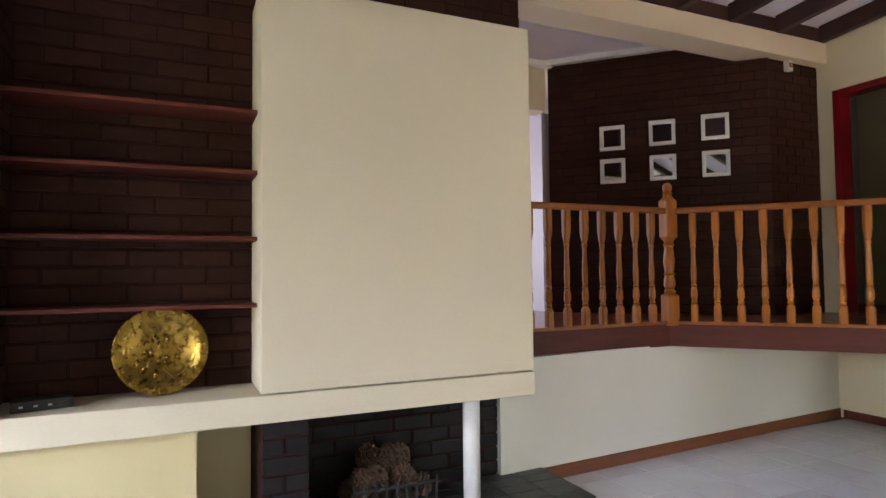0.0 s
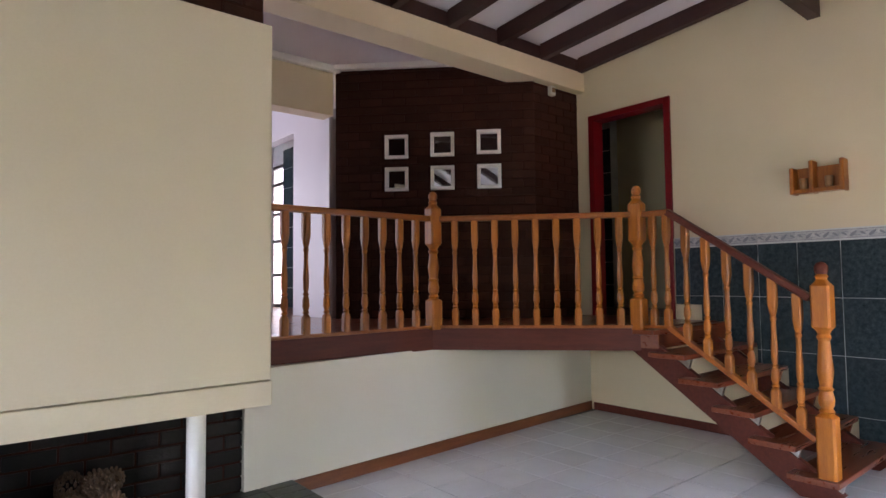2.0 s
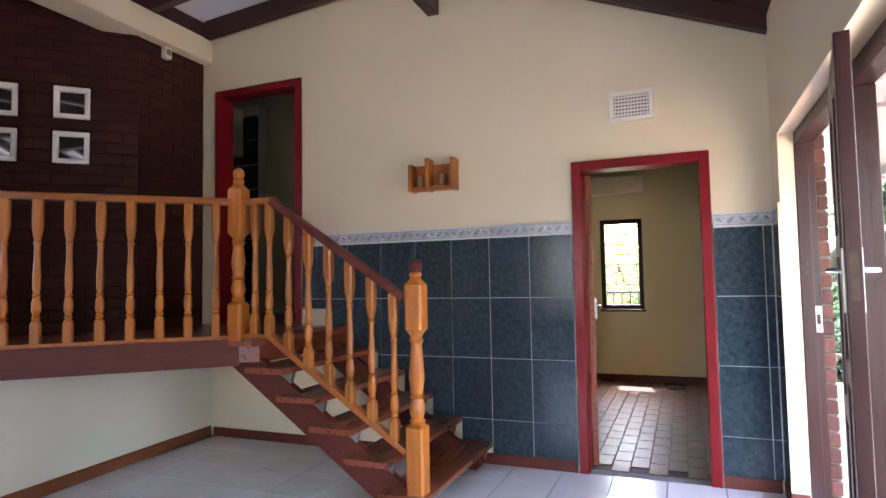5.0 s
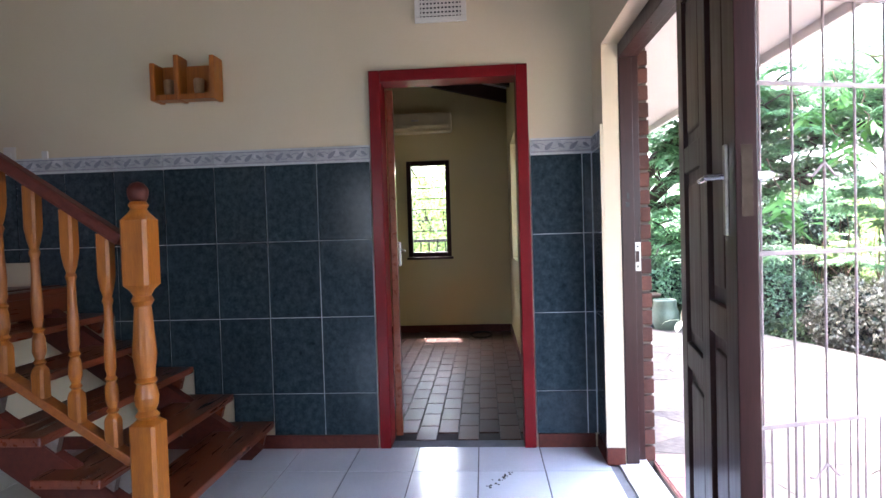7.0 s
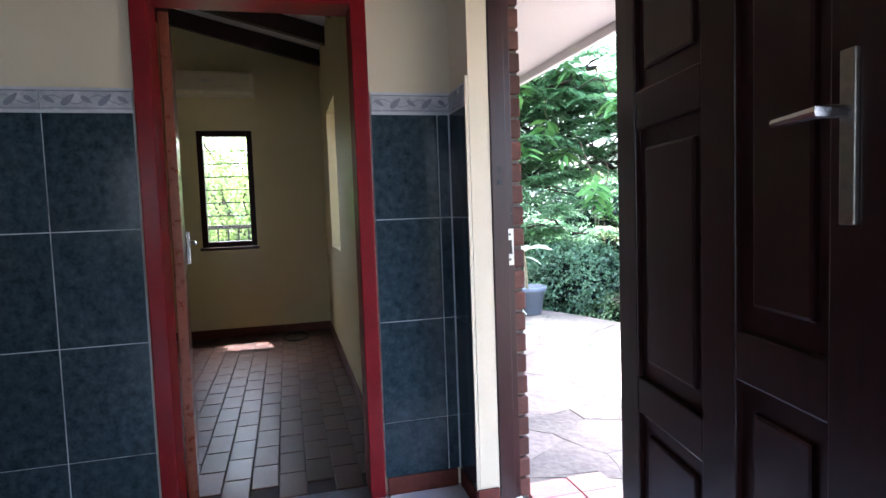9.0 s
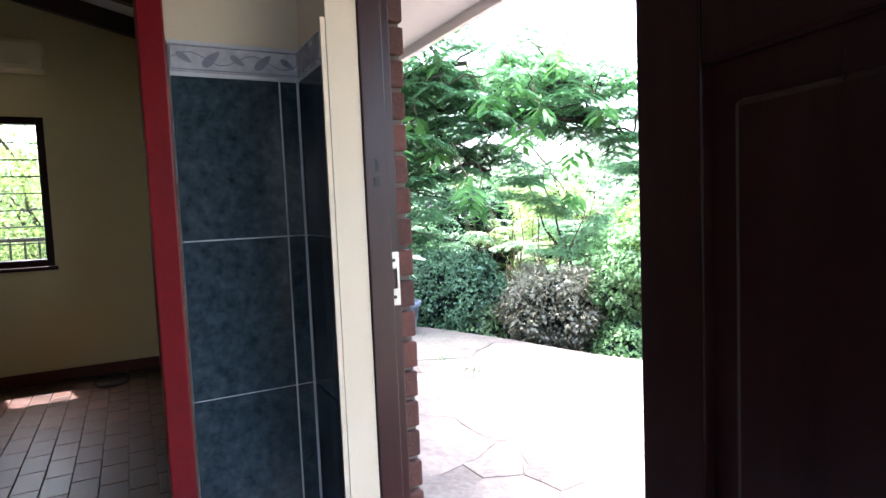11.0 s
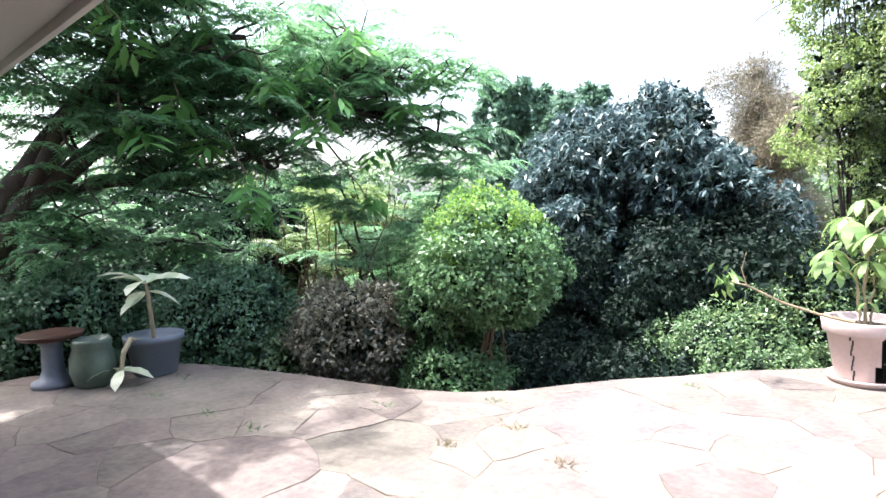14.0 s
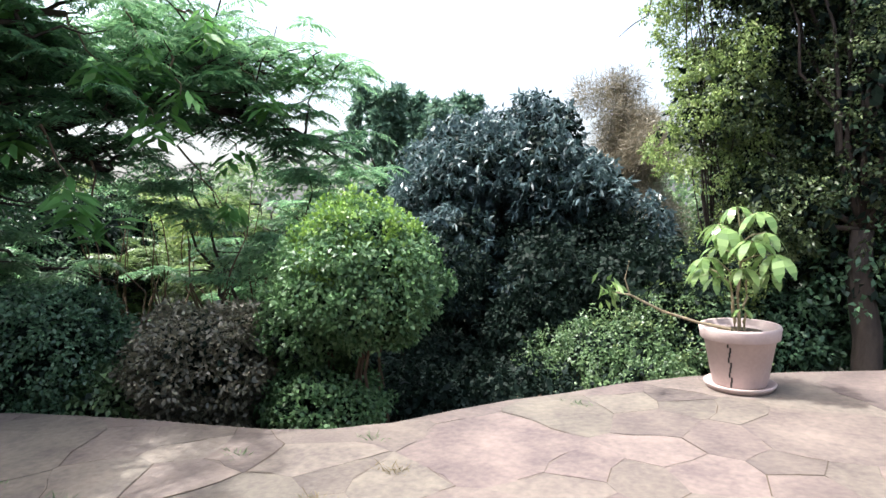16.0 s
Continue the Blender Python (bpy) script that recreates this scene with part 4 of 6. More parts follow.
def border_tile(y0, y1, south=False):
    w = y1 - y0
    b = bmesh.new()
    add_box(b, (-w / 2 + 0.001, -0.005, 0.008), (w / 2 - 0.001, 0, 0.078), 0.001)
    t = part("border_tile", b, BORDER, band)
    m = bmesh.new()
    for k in range(5):
        cx = -w / 2 + w * (k + 0.5) / 5
        rot = 0.75 if k % 2 else -0.6
        big = 0.030 if k % 2 else 0.022
        lp = []
        for s in range(10):
            a = 2 * math.pi * s / 10
            u, v = big * math.cos(a), 0.30 * big * math.sin(a) * (1.25 - 0.5 * math.cos(a))
            lp.append(m.verts.new((cx + u * math.cos(rot) - v * math.sin(rot), -0.0068, 0.043 + u * math.sin(rot) + v * math.cos(rot))))
        m.faces.new(lp)
    for k in range(14):
        f0, f1 = k / 14, (k + 1) / 14
        za, zb = 0.043 + 0.016 * math.sin(f0 * 6.283 * 2), 0.043 + 0.016 * math.sin(f1 * 6.283 * 2)
        xa, xb = -w / 2 + 0.004 + (w - 0.008) * f0, -w / 2 + 0.004 + (w - 0.008) * f1
        m.faces.new([m.verts.new(p) for p in ((xa, -0.0064, za - 0.0016), (xb, -0.0064, zb - 0.0016), (xb, -0.0064, zb + 0.0016), (xa, -0.0064, za + 0.0016))])
    for z in (0.012, 0.072):
        add_box(m, (-w / 2 + 0.004, -0.0066, z), (w / 2 - 0.004, -0.0052, z + 0.003))
    part("motif", m, BORDERMARK, t, "dark leaf motif")
    if south:
        t.matrix_local = pose((y0 + y1) / 2, YS + 0.009, 1.592, 0, 0, 180)
    else:
        t.matrix_local = pose(XE - 0.009, (y0 + y1) / 2, 1.592, 0, 0, -90)


for y0, y1 in zip(ys, ys[1:]):
    border_tile(y0, y1)
border_tile(-1.148, -0.818)
border_tile(6.743, 6.966, True)
structure("tile_edge_trim", boxes([((6.731, YS + 0.001, 0.08), (6.739, YS + 0.014, 1.70)), ((XE - 0.012, 2.246, 0.96), (XE - 0.001, 2.25, 1.68))], 0.001), CREAM, "cream plaster edge of the tiled dado", "trim")


# ---- balustrade and stair ----
def baluster_rings(h):
    """Square feet and heads with a vase-shaped turned shaft between."""
    a = 0.0255
    return [(0, a, 1), (0.11, a, 1), (0.125, a * 0.95, 0.5), (0.14, 0.015, 0), (0.15, 0.023, 0), (0.162, 0.015, 0), (0.19, 0.024, 0), (0.24, 0.022, 0), (0.262, 0.015, 0), (0.272, 0.022, 0), (0.284, 0.014, 0), (0.31, 0.019, 0),
            (0.38, 0.0205, 0), (0.47, 0.0155, 0), (h - 0.27, 0.0145, 0), (h - 0.25, 0.020, 0), (h - 0.235, 0.015, 0), (h - 0.21, 0.021, 0.3), (h - 0.16, 0.0262, 0.8), (h - 0.13, a, 1), (h, a, 1)]


def newel_rings(h, foot, head):
    a = 0.051
    return [(0, a, 1), (foot - 0.02, a, 1), (foot, 0.034, 0), (foot + 0.012, 0.043, 0), (foot + 0.03, 0.030, 0), (foot + 0.05, 0.040, 0), (foot + 0.08, 0.043, 0), (foot + 0.13, 0.033, 0), (foot + 0.14, 0.042, 0), (foot + 0.155, 0.032, 0),
            (foot + 0.24, 0.043, 0), (head - 0.08, 0.030, 0), (head - 0.06, 0.040, 0), (head - 0.04, 0.031, 0), (head - 0.02, 0.040, 0.3), (head, a, 1), (h - 0.14, a, 1), (h - 0.115, 0.036, 0.2), (h - 0.10, 0.028, 0), (h - 0.085, 0.036, 0), (h - 0.07, 0.026, 0),
            (h - 0.05, 0.034, 0), (h - 0.025, 0.033, 0), (h - 0.006, 0.020, 0), (h, 0.004, 0)]


H = 0.815
bal_me = bpy.data.meshes.new("baluster")
bm = turned(baluster_rings(H), 16)
bm.to_mesh(bal_me)
bm.free()
bal_me.materials.append(PINE)


def stand(me, parent, at, rz):
    ob = new("baluster", me)
    ob.parent = parent
    ob.matrix_local = pose(*at, 0, 0, rz)
    return ob


def sloped_bar(a, b, width, height, bevel=0.006):
    """A rail between two points, its section upright."""
    a, b = Vector(a), Vector(b)
    d = b - a
    bm = box((0, -width / 2, -height), (d.length, width / 2, 0), bevel)
    m = Matrix.Translation(a) @ d.to_track_quat("X", "Z").to_matrix().to_4x4()
    bmesh.ops.transform(bm, matrix=m, verts=bm.verts)
    return bm


balu = thing("balustrade", "varnished orange pine balustrade with turned spindles along the landing", "balustrade", (0, 0, 0))
part("handrail", sloped_bar((3.26, 3.04, 1.822), (4.76, 3.04, 1.822), 0.062, 0.044, 0.012), PINEX, balu)
part("bottom_rail", sloped_bar((3.26, 3.04, 0.98), (4.755, 3.04, 0.98), 0.055, 0.024), PINEX, balu)
ax, ay = A
dx, dy = B[0] - ax, B[1] - ay
ln = math.hypot(dx, dy)
ux, uy = dx / ln, dy / ln
part("handrail", sloped_bar((ax + ux * 0.05, ay + uy * 0.05, 1.82), (B[0] - ux * 0.05, B[1] - uy * 0.05, 1.82), 0.062, 0.044, 0.012), PINEX, balu)
part("bottom_rail", sloped_bar((ax + ux * 0.05, ay + uy * 0.05, 0.98), (B[0] - ux * 0.05, B[1] - uy * 0.05, 0.98), 0.055, 0.024), PINEX, balu)
for k in range(9):
    stand(bal_me, balu, (4.629 - 0.1512 * k, 3.04, 0.97), 0)
for k in range(9):
    f = 0.168 + 0.1545 * k
    stand(bal_me, balu, (ax + ux * f, ay + uy * f, 0.97), math.degrees(math.atan2(uy, ux)))
for p in (A, B):
    nw = part("newel_post", turned(newel_rings(1.07, 0.24, 0.66), 24), PINE, balu, "turned pine newel post")
    nw.matrix_local = pose(p[0], p[1], 0.945, 0, 0, 0 if p == A else 0)

stair = thing("staircase", "red-brown timber open-riser staircase against the tiled wall", "staircase", (0, 0, 0))
for k in range(6):
    y, z = 0.65 + 0.226 * k, 0.158 * (k + 1)
    part("tread", box((5.80 if k else 5.78, y, z - 0.036), (6.965, y + 0.275, z), 0.007), TREADW, stair)
    if k < 5:
        for x in (5.915, 6.86):
            br = extrude_yz([(y + 0.012, z - 0.037), (y + 0.125, z - 0.037), (y + 0.03, z - 0.105)], x, x + 0.028)
            part("bracket", br, STEEL if x < 6 else TREADW, stair)
for x in (5.905, 6.80):
    part("stringer", extrude_yz([(0.72, 0.0), (0.90, 0.0), (2.02, 0.78), (1.88, 0.93), (1.80, 0.93)][:3] + [(1.90, 0.90), (0.66, 0.055)], x, x + 0.05), MAHOG, stair)
part("handrail", sloped_bar((5.86, 1.88, 1.815), (5.86, 1.66, 1.815), 0.062, 0.044, 0.012), PINEX, stair)
part("handrail", sloped_bar((5.86, 1.675, 1.818), (5.86, 0.77, 1.212), 0.062, 0.046, 0.012), MAHOG, stair)
part("bottom_rail", sloped_bar((5.86, 1.88, 0.985), (5.86, 1.66, 0.985), 0.055, 0.024), PINEX, stair)
part("bottom_rail", sloped_bar((5.86, 1.672, 0.985), (5.86, 0.77, 0.38), 0.055, 0.034), PINEX, stair)
for y in (1.80, 1.693):
    stand(bal_me, stair, (5.86, y, 0.97), 0)
for k in range(6):
    y = 1.552 - 0.1393 * k
    z = 0.975 - 0.672 * (1.672 - y) - 0.02
    stand(bal_me, stair, (5.86, y, z), 0)
nw = part("newel_post", turned(newel_rings(1.25, 0.37, 0.87), 24), PINE, stair, "turned pine newel post with dark cap")
nw.matrix_local = pose(5.86, 0.72, 0.158, 0, 0, 0)
part("cap", turned([(1.178, 0.0275, 0), (1.19, 0.0335, 0), (1.203, 0.0362, 0), (1.215, 0.0368, 0), (1.228, 0.0352, 0), (1.245, 0.0222, 0), (1.252, 0.004, 0)], 24), MAHOG, nw, "dark red-brown ball cap", True)

# ---- things on the walls ----
for r in range(2):
    for c in range(3):
        px = 5.327 + 0.325 * c
        s = (px - P1[0]) / cd.x
        z = 2.21 + (0.325 if r == 0 else 0.0) + 0.012 * c * (1 if r == 0 else 0.3)
        fr = thing("mirror_frame", "small square mirror in a white moulded frame", "mirror", (px, 9.59 - px, z), -45, "six mirrors on the brick wall")
        W, D = 0.118, 0.012
        b = bmesh.new()
        for lo, hi in (((-W, -0.045, 0), (W, -D, 0.034)), ((-W, -0.045, 0.206), (W, -D, 0.24)), ((-W, -0.045, 0.034), (-W + 0.034, -D, 0.206)), ((W - 0.034, -0.045, 0.034), (W, -D, 0.206))):
            add_box(b, lo, hi, 0.006)
        part("frame", b, WHITEPAINT, fr)
        pane = part("mirror_pane", box((-W + 0.033, -0.02, 0.033), (W - 0.033, -0.014, 0.207)), MIRROR, fr, "silvered mirror glass")
        pane.matrix_local = pose(0, 0, 0, brng.uniform(-2.0, 1.0), 0, brng.uniform(-2.0, 2.0))

pir = thing("motion_sensor", "small aged white motion sensor high on the brick", "sensor", (6.53, 3.29, 3.165))
pir.name = "alarm_sensor"
part("case", box((-0.035, -0.05, 0), (0.035, 0.0, 0.10), 0.012), PLASTIC, pir)
part("lens", box((-0.022, -0.056, 0.03), (0.022, -0.048, 0.075), 0.006), CANDLE, pir)

vent = thing("air_vent", "cream painted louvred air vent on the cream wall", "vent", (XE, -0.355, 2.325))
vf = bmesh.new()
for lo, hi in (((-0.02, -0.14, 0), (-0.001, 0.14, 0.028)), ((-0.02, -0.14, 0.172), (-0.001, 0.14, 0.2)), ((-0.02, -0.14, 0.028), (-0.001, -0.11, 0.172)), ((-0.02, 0.11, 0.028), (-0.001, 0.14, 0.172))):
    add_box(vf, lo, hi, 0.004)
part("frame", vf, PLASTIC, vent)
# black sheet that stands in for the dark inside the holes
part("backing", box((-0.004, -0.11, 0.028), (-0.001, 0.11, 0.172)), BLACK, vent)
for k in range(6):
    part("slat", box((-0.014, -0.11, 0.037 + 0.0235 * k), (-0.004, 0.11, 0.049 + 0.0235 * k), 0.002), PLASTIC, vent)
for k in range(11):
    part("slat", box((-0.012, -0.1 + 0.02 * k - 0.004, 0.028), (-0.0045, -0.1 + 0.02 * k + 0.004, 0.172), 0.001), PLASTIC, vent)

sc = thing("wall_sconce", "orange pine wall sconce with two candle cups", "wall lamp", (XE, 1.05, 1.955))
part("backboard", box((-0.022, -0.165, 0.04), (-0.001, 0.165, 0.20), 0.004), PINE, sc)
part("shelf", box((-0.10, -0.165, 0.0), (-0.022, 0.165, 0.03), 0.004), PINE, sc)
for y, hgt in ((-0.18, 0.23), (0.02, 0.24), (0.155, 0.20)):
    part("upright", box((-0.115, y, -0.005), (-0.002, y + 0.028, hgt), 0.008), PINE, sc)
for y in (-0.07, 0.10):
    cup = part("candle_cup", turned([(0.03, 0.02, 0), (0.05, 0.026, 0), (0.11, 0.028, 0), (0.115, 0.024, 0)], 14), CANDLE, sc, "ivory glass candle cup", True)
    cup.location = (-0.062, y, 0)
sw = thing("light_switch", "white plastic light switch on the border tiles", "switch", (XE, 2.14, 1.64))
part("plate", box((-0.014, -0.035, 0), (-0.001, 0.035, 0.11), 0.004), PLASTIC, sw)
part("rocker", box((-0.02, -0.014, 0.03), (-0.013, 0.014, 0.075), 0.003), PLASTIC, sw)
sw2 = thing("light_switch", "white plastic light switch on the border tiles", "switch", (XE, 1.93, 1.66))
part("plate", box((-0.012, -0.018, 0), (-0.001, 0.018, 0.06), 0.003), PLASTIC, sw2)

# ---- things in the fireplace recess ----
for z in (2.15, 1.855, 1.535, 1.215):
    sh = thing("shelf", "thin dark red timber shelf in the brick recess", "shelf", (0.745, 2.63, z), 0, "recess shelves")
    part("board", box((0, 0, -0.02), (1.045, 0.235, 0), 0.004), MAHOG, sh)
plate = thing("brass_plate", "round embossed brass plate leaning on the mantel", "plate", (1.37, 2.745, 0.803))
plate.scale = (0.93, 0.93, 0.93)
disc = turned([(-0.016, 0.10, 0), (-0.012, 0.155, 0), (-0.004, 0.16, 0), (0.004, 0.19, 0), (0.010, 0.216, 0), (0.016, 0.219, 0), (0.018, 0.214, 0), (0.010, 0.19, 0), (0.005, 0.163, 0), (-0.001, 0.158, 0), (-0.008, 0.15, 0), (-0.010, 0.004, 0)], 64)
er = random.Random(3)
d1 = part("dish", disc, BRASS, plate, "", True)
d1.matrix_local = pose(0, 0.0, 0.217, 82, 0, 0)
rel = bmesh.new()
for k in range(46):
    a, rr = er.uniform(0, 6.28), 0.13 * er.random() ** 0.6
    s = er.uniform(0.006, 0.017)
    bmesh.ops.create_icosphere(rel, subdivisions=1, radius=s, matrix=Matrix.Translation((rr * math.cos(a), rr * math.sin(a), -0.009)) @ Matrix.Diagonal((1, er.uniform(0.6, 2.4), 0.45, 1)))
part("relief", rel, BRASS, d1, "embossed figures", True)["kind"] = "stuff"
rel = bmesh.new()
for k in range(36):
    a = 2 * math.pi * k / 36
    bmesh.ops.create_icosphere(rel, subdivisions=1, radius=0.012, matrix=Matrix.Translation((0.192 * math.cos(a), 0.192 * math.sin(a), 0.008)) @ Matrix.Rotation(a, 4, "Z") @ Matrix.Diagonal((1.3, 0.7, 0.4, 1)))
part("leaf_rim", rel, BRASS, d1, "embossed leaf rim", True)["kind"] = "stuff"
boxy = thing("black_box", "small black plastic box lying on the mantel", "box", (0.92, 2.66, 0.801), 12)
part("case", box((-0.11, -0.06, 0), (0.11, 0.06, 0.045), 0.006), BLACK, boxy)
for k in range(3):
    part("button", box((-0.08 + 0.05 * k, -0.063, 0.018), (-0.066 + 0.05 * k, -0.06, 0.026), 0.001), STEEL, boxy)

grate = thing("fire_grate", "black iron fire basket with upright bars", "fire grate", (2.47, 2.70, 0.091))
for k in range(9):
    part("bar", tube([(-0.22 + 0.055 * k, -0.10, 0.0), (-0.22 + 0.055 * k, -0.12, 0.20)], [0.008, 0.007], 6), BLACK, grate)
for z in (0.03, 0.17):
    part("rail", tube([(-0.24, -0.115, z), (0.24, -0.115, z)], [0.009, 0.009], 6), BLACK, grate)
part("tray", box((-0.24, -0.11, 0.02), (0.24, 0.18, 0.05), 0.006), BLACK, grate)
cb = bmesh.new()
for lv in range(9):
    f = lv / 8
    rr = 0.05 * math.sin(math.pi * (0.16 + 0.78 * f)) + 0.004
    for k in range(9):
        a = 2 * math.pi * (k + 0.5 * (lv % 2)) / 9
        bmesh.ops.create_icosphere(cb, subdivisions=1, radius=0.014, matrix=Matrix.Translation((rr * math.cos(a), rr * math.sin(a), -0.05 + 0.1 * f)) @ Matrix.Rotation(a, 4, "Z") @ Matrix.Diagonal((1.1, 0.9, 0.4, 1)))
cone_me = bpy.data.meshes.new("pine_cone")
cb.to_mesh(cone_me)
cb.free()
cone_me.materials.append(CONE)
cr = random.Random(12)
for k in range(26):
    lvl = 0 if k < 12 else (1 if k < 21 else 2)
    x = cr.uniform(-0.2, 0.2) * (1 - 0.22 * lvl)
    co = new("pine_cone", cone_me)
    tagged(co, "dry brown open pine cone heaped in the grate", "pine cone", "pine cones in the grate")
    co.matrix_world = Matrix.Translation((2.47 + x, 2.70 + cr.uniform(-0.06, 0.12), 0.19 + 0.085 * lvl)) @ Euler((cr.uniform(0, 6), cr.uniform(0, 6), cr.uniform(0, 6))).to_matrix().to_4x4() @ Matrix.Scale(cr.uniform(0.9, 1.2), 4)

# ---- terrace ----
EDGE = [(11.75, -1.40), (11.7, -2.4), (11.42, -3.0), (11.15, -3.35), (10.82, -3.53), (10.34, -3.70), (9.88, -3.85), (9.41, -3.97), (9.0, -4.09), (8.68, -4.25), (8.40, -4.50), (8.18, -4.85), (7.94, -5.19), (7.65, -5.50), (7.37, -5.87), (6.95, -6.27), (6.30, -6.68), (5.60, -7.05), (4.2, -7.5), (0.0, -7.6), (0.0, -1.40)]
structure("terrace_bed", prism(EDGE, -0.9, TERR - 0.003), JOINT, "raised terrace bedding with a curved edge", "terrace")
terrace = bpy.data.objects["terrace_bed"]
structure("door_step_outer", box((5.74, -1.80, TERR - 0.01), (6.95, -1.402, TERR + 0.012), 0.004), REDTILE, "faded red tiled doorstep", "step")
dstep = bpy.data.objects["door_step_outer"]
for k in range(8):
    part("tile", box((5.745 + 0.15 * k, -1.798, TERR + 0.008), (5.89 + 0.15 * k, -1.63, TERR + 0.02), 0.003), REDTILE, dstep)
    part("tile", box((5.745 + 0.15 * k, -1.62, TERR + 0.008), (5.89 + 0.15 * k, -1.41, TERR + 0.02), 0.003), REDTILE, dstep)


def inside(x, y, poly):
    hit = False
    for (x0, y0), (x1, y1) in zip(poly, poly[1:] + poly[:1]):
        if (y0 > y) != (y1 > y) and x < x0 + (y - y0) / (y1 - y0) * (x1 - x0):
            hit = not hit
    return hit


def clip(poly, a, b, c):
    """Keep the side of a polygon where a x + b y <= c."""
    out = []
    for p, q in zip(poly, poly[1:] + poly[:1]):
        fp, fq = a * p[0] + b * p[1] - c, a * q[0] + b * q[1] - c
        if fp <= 0:
            out.append(p)
        if fp * fq < 0:
            t = fp / (fp - fq)
            out.append((p[0] + t * (q[0] - p[0]), p[1] + t * (q[1] - p[1])))
    return out


sr = random.Random(27)
mr3 = random.Random(28)
moss = bmesh.new()
seeds = []
for k in range(3200):
    p = (sr.uniform(1.8, 12.0), sr.uniform(-7.9, -1.4))
    near = sr.choice((0.17, 0.26, 0.42, 0.6, 0.78))
    if all((p[0] - q[0]) ** 2 + (0.8 * (p[1] - q[1])) ** 2 > max(near, 0.8 * r) ** 2 for q, r in seeds):
        seeds.append((p, near))
power = {p: 0.42 * r * r for p, r in seeds}
seeds = [p for p, r in seeds]
for s in seeds:
    cell = [(s[0] - 1.2, s[1] - 1.2), (s[0] + 1.2, s[1] - 1.2), (s[0] + 1.2, s[1] + 1.2), (s[0] - 1.2, s[1] + 1.2)]
    for o in seeds:
        if o is s or abs(o[0] - s[0]) > 2.2 or abs(o[1] - s[1]) > 2.2:
            continue
        a, b = o[0] - s[0], o[1] - s[1]
        gap = sr.choice((0.0003, 0.0004, 0.0006, 0.001, 0.0025))
        cell = clip(cell, a, b, (o[0] ** 2 + o[1] ** 2 - s[0] ** 2 - s[1] ** 2 + power[s] - power[o]) / 2 - gap * math.hypot(a, b))
        if len(cell) < 3:
            break
    if len(cell) < 3 or not inside(s[0], s[1], EDGE):
        continue
    fine = []
    for p, q in zip(cell, cell[1:] + cell[:1]):
        n = max(1, int(math.hypot(q[0] - p[0], q[1] - p[1]) / 0.11))
        for k in range(n):
            f = k / n
            w = 0.013 if k else 0.0
            fine.append((p[0] + (q[0] - p[0]) * f + sr.uniform(-w, w), p[1] + (q[1] - p[1]) * f + sr.uniform(-w, w)))
    held = []
    for x, y in fine:
        x, y = x + 0.018 * math.sin(7.3 * y + 2.1 * x) + 0.012 * math.sin(17 * y - 5 * x), y + 0.018 * math.sin(6.7 * x - 1.7 * y) + 0.012 * math.sin(15 * x + 6 * y)
        f = 1.0
        while f > 0.05 and not inside(s[0] + (x - s[0]) * (f + 0.03), s[1] + (y - s[1]) * (f + 0.03), EDGE):
            f -= 0.04
        x, y = s[0] + (x - s[0]) * f, s[1] + (y - s[1]) * f
        if y > -1.81 and 5.7 < x < 7.0:
            y = -1.81
        held.append((x, min(y, -1.41)))
    run = 0
    for p, q in zip(held, held[1:] + held[:1]):
        if run == 0 and mr3.random() < 0.08:
            run = mr3.randint(1, 5)
        a, b = Vector((*p, TERR + 0.0034)), Vector((*q, TERR + 0.0034))
        if run > 0 and (b - a).length < 0.3:
            run -= 1
            side = Vector((b.y - a.y, a.x - b.x, 0)).normalized() * mr3.uniform(0.0007, 0.0032)
            moss.faces.new([moss.verts.new(v) for v in (a - side, b - side * mr3.uniform(0.5, 1.2), b + side, a + side * mr3.uniform(0.5, 1.2))])
    try:
        st = part("flagstone", prism(held, TERR - 0.03, TERR + sr.uniform(-0.0008, 0.0018), 0.0006), STONE, terrace)
        st.data.transform(Matrix.Translation((-s[0], -s[1], 0)))
        st.location = (s[0], s[1], 0)
    except ValueError:
        pass

tagged(link("joint_moss", moss, SOIL), "thin dark soil and moss in the paving joints", "moss", "", "stuff")

# ---- garden ground, pots ----
rngn = np.random.default_rng(5)
gb = bmesh.new()
bmesh.ops.create_grid(gb, x_segments=60, y_segments=60, size=45.0, matrix=Matrix.Translation((9.0, -8.0, 0)))
for v in gb.verts:
    x, y = v.co.x, v.co.y
    v.co.z = -0.75 - 0.03 * max(0, min(30, math.hypot(x - 7, y + 2) - 5)) + 0.10 * noise.noise(Vector((x * 0.3, y * 0.3, 0)))
    if x < 12.6 and y > -1.6:
        v.co.z = min(v.co.z, -0.6)
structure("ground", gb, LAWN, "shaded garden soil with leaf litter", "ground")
far_g = bmesh.new()
bmesh.ops.create_circle(far_g, cap_ends=True, radius=900, segments=48, matrix=Matrix.Translation((9, -8, -2.3)))
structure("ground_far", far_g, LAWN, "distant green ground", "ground")



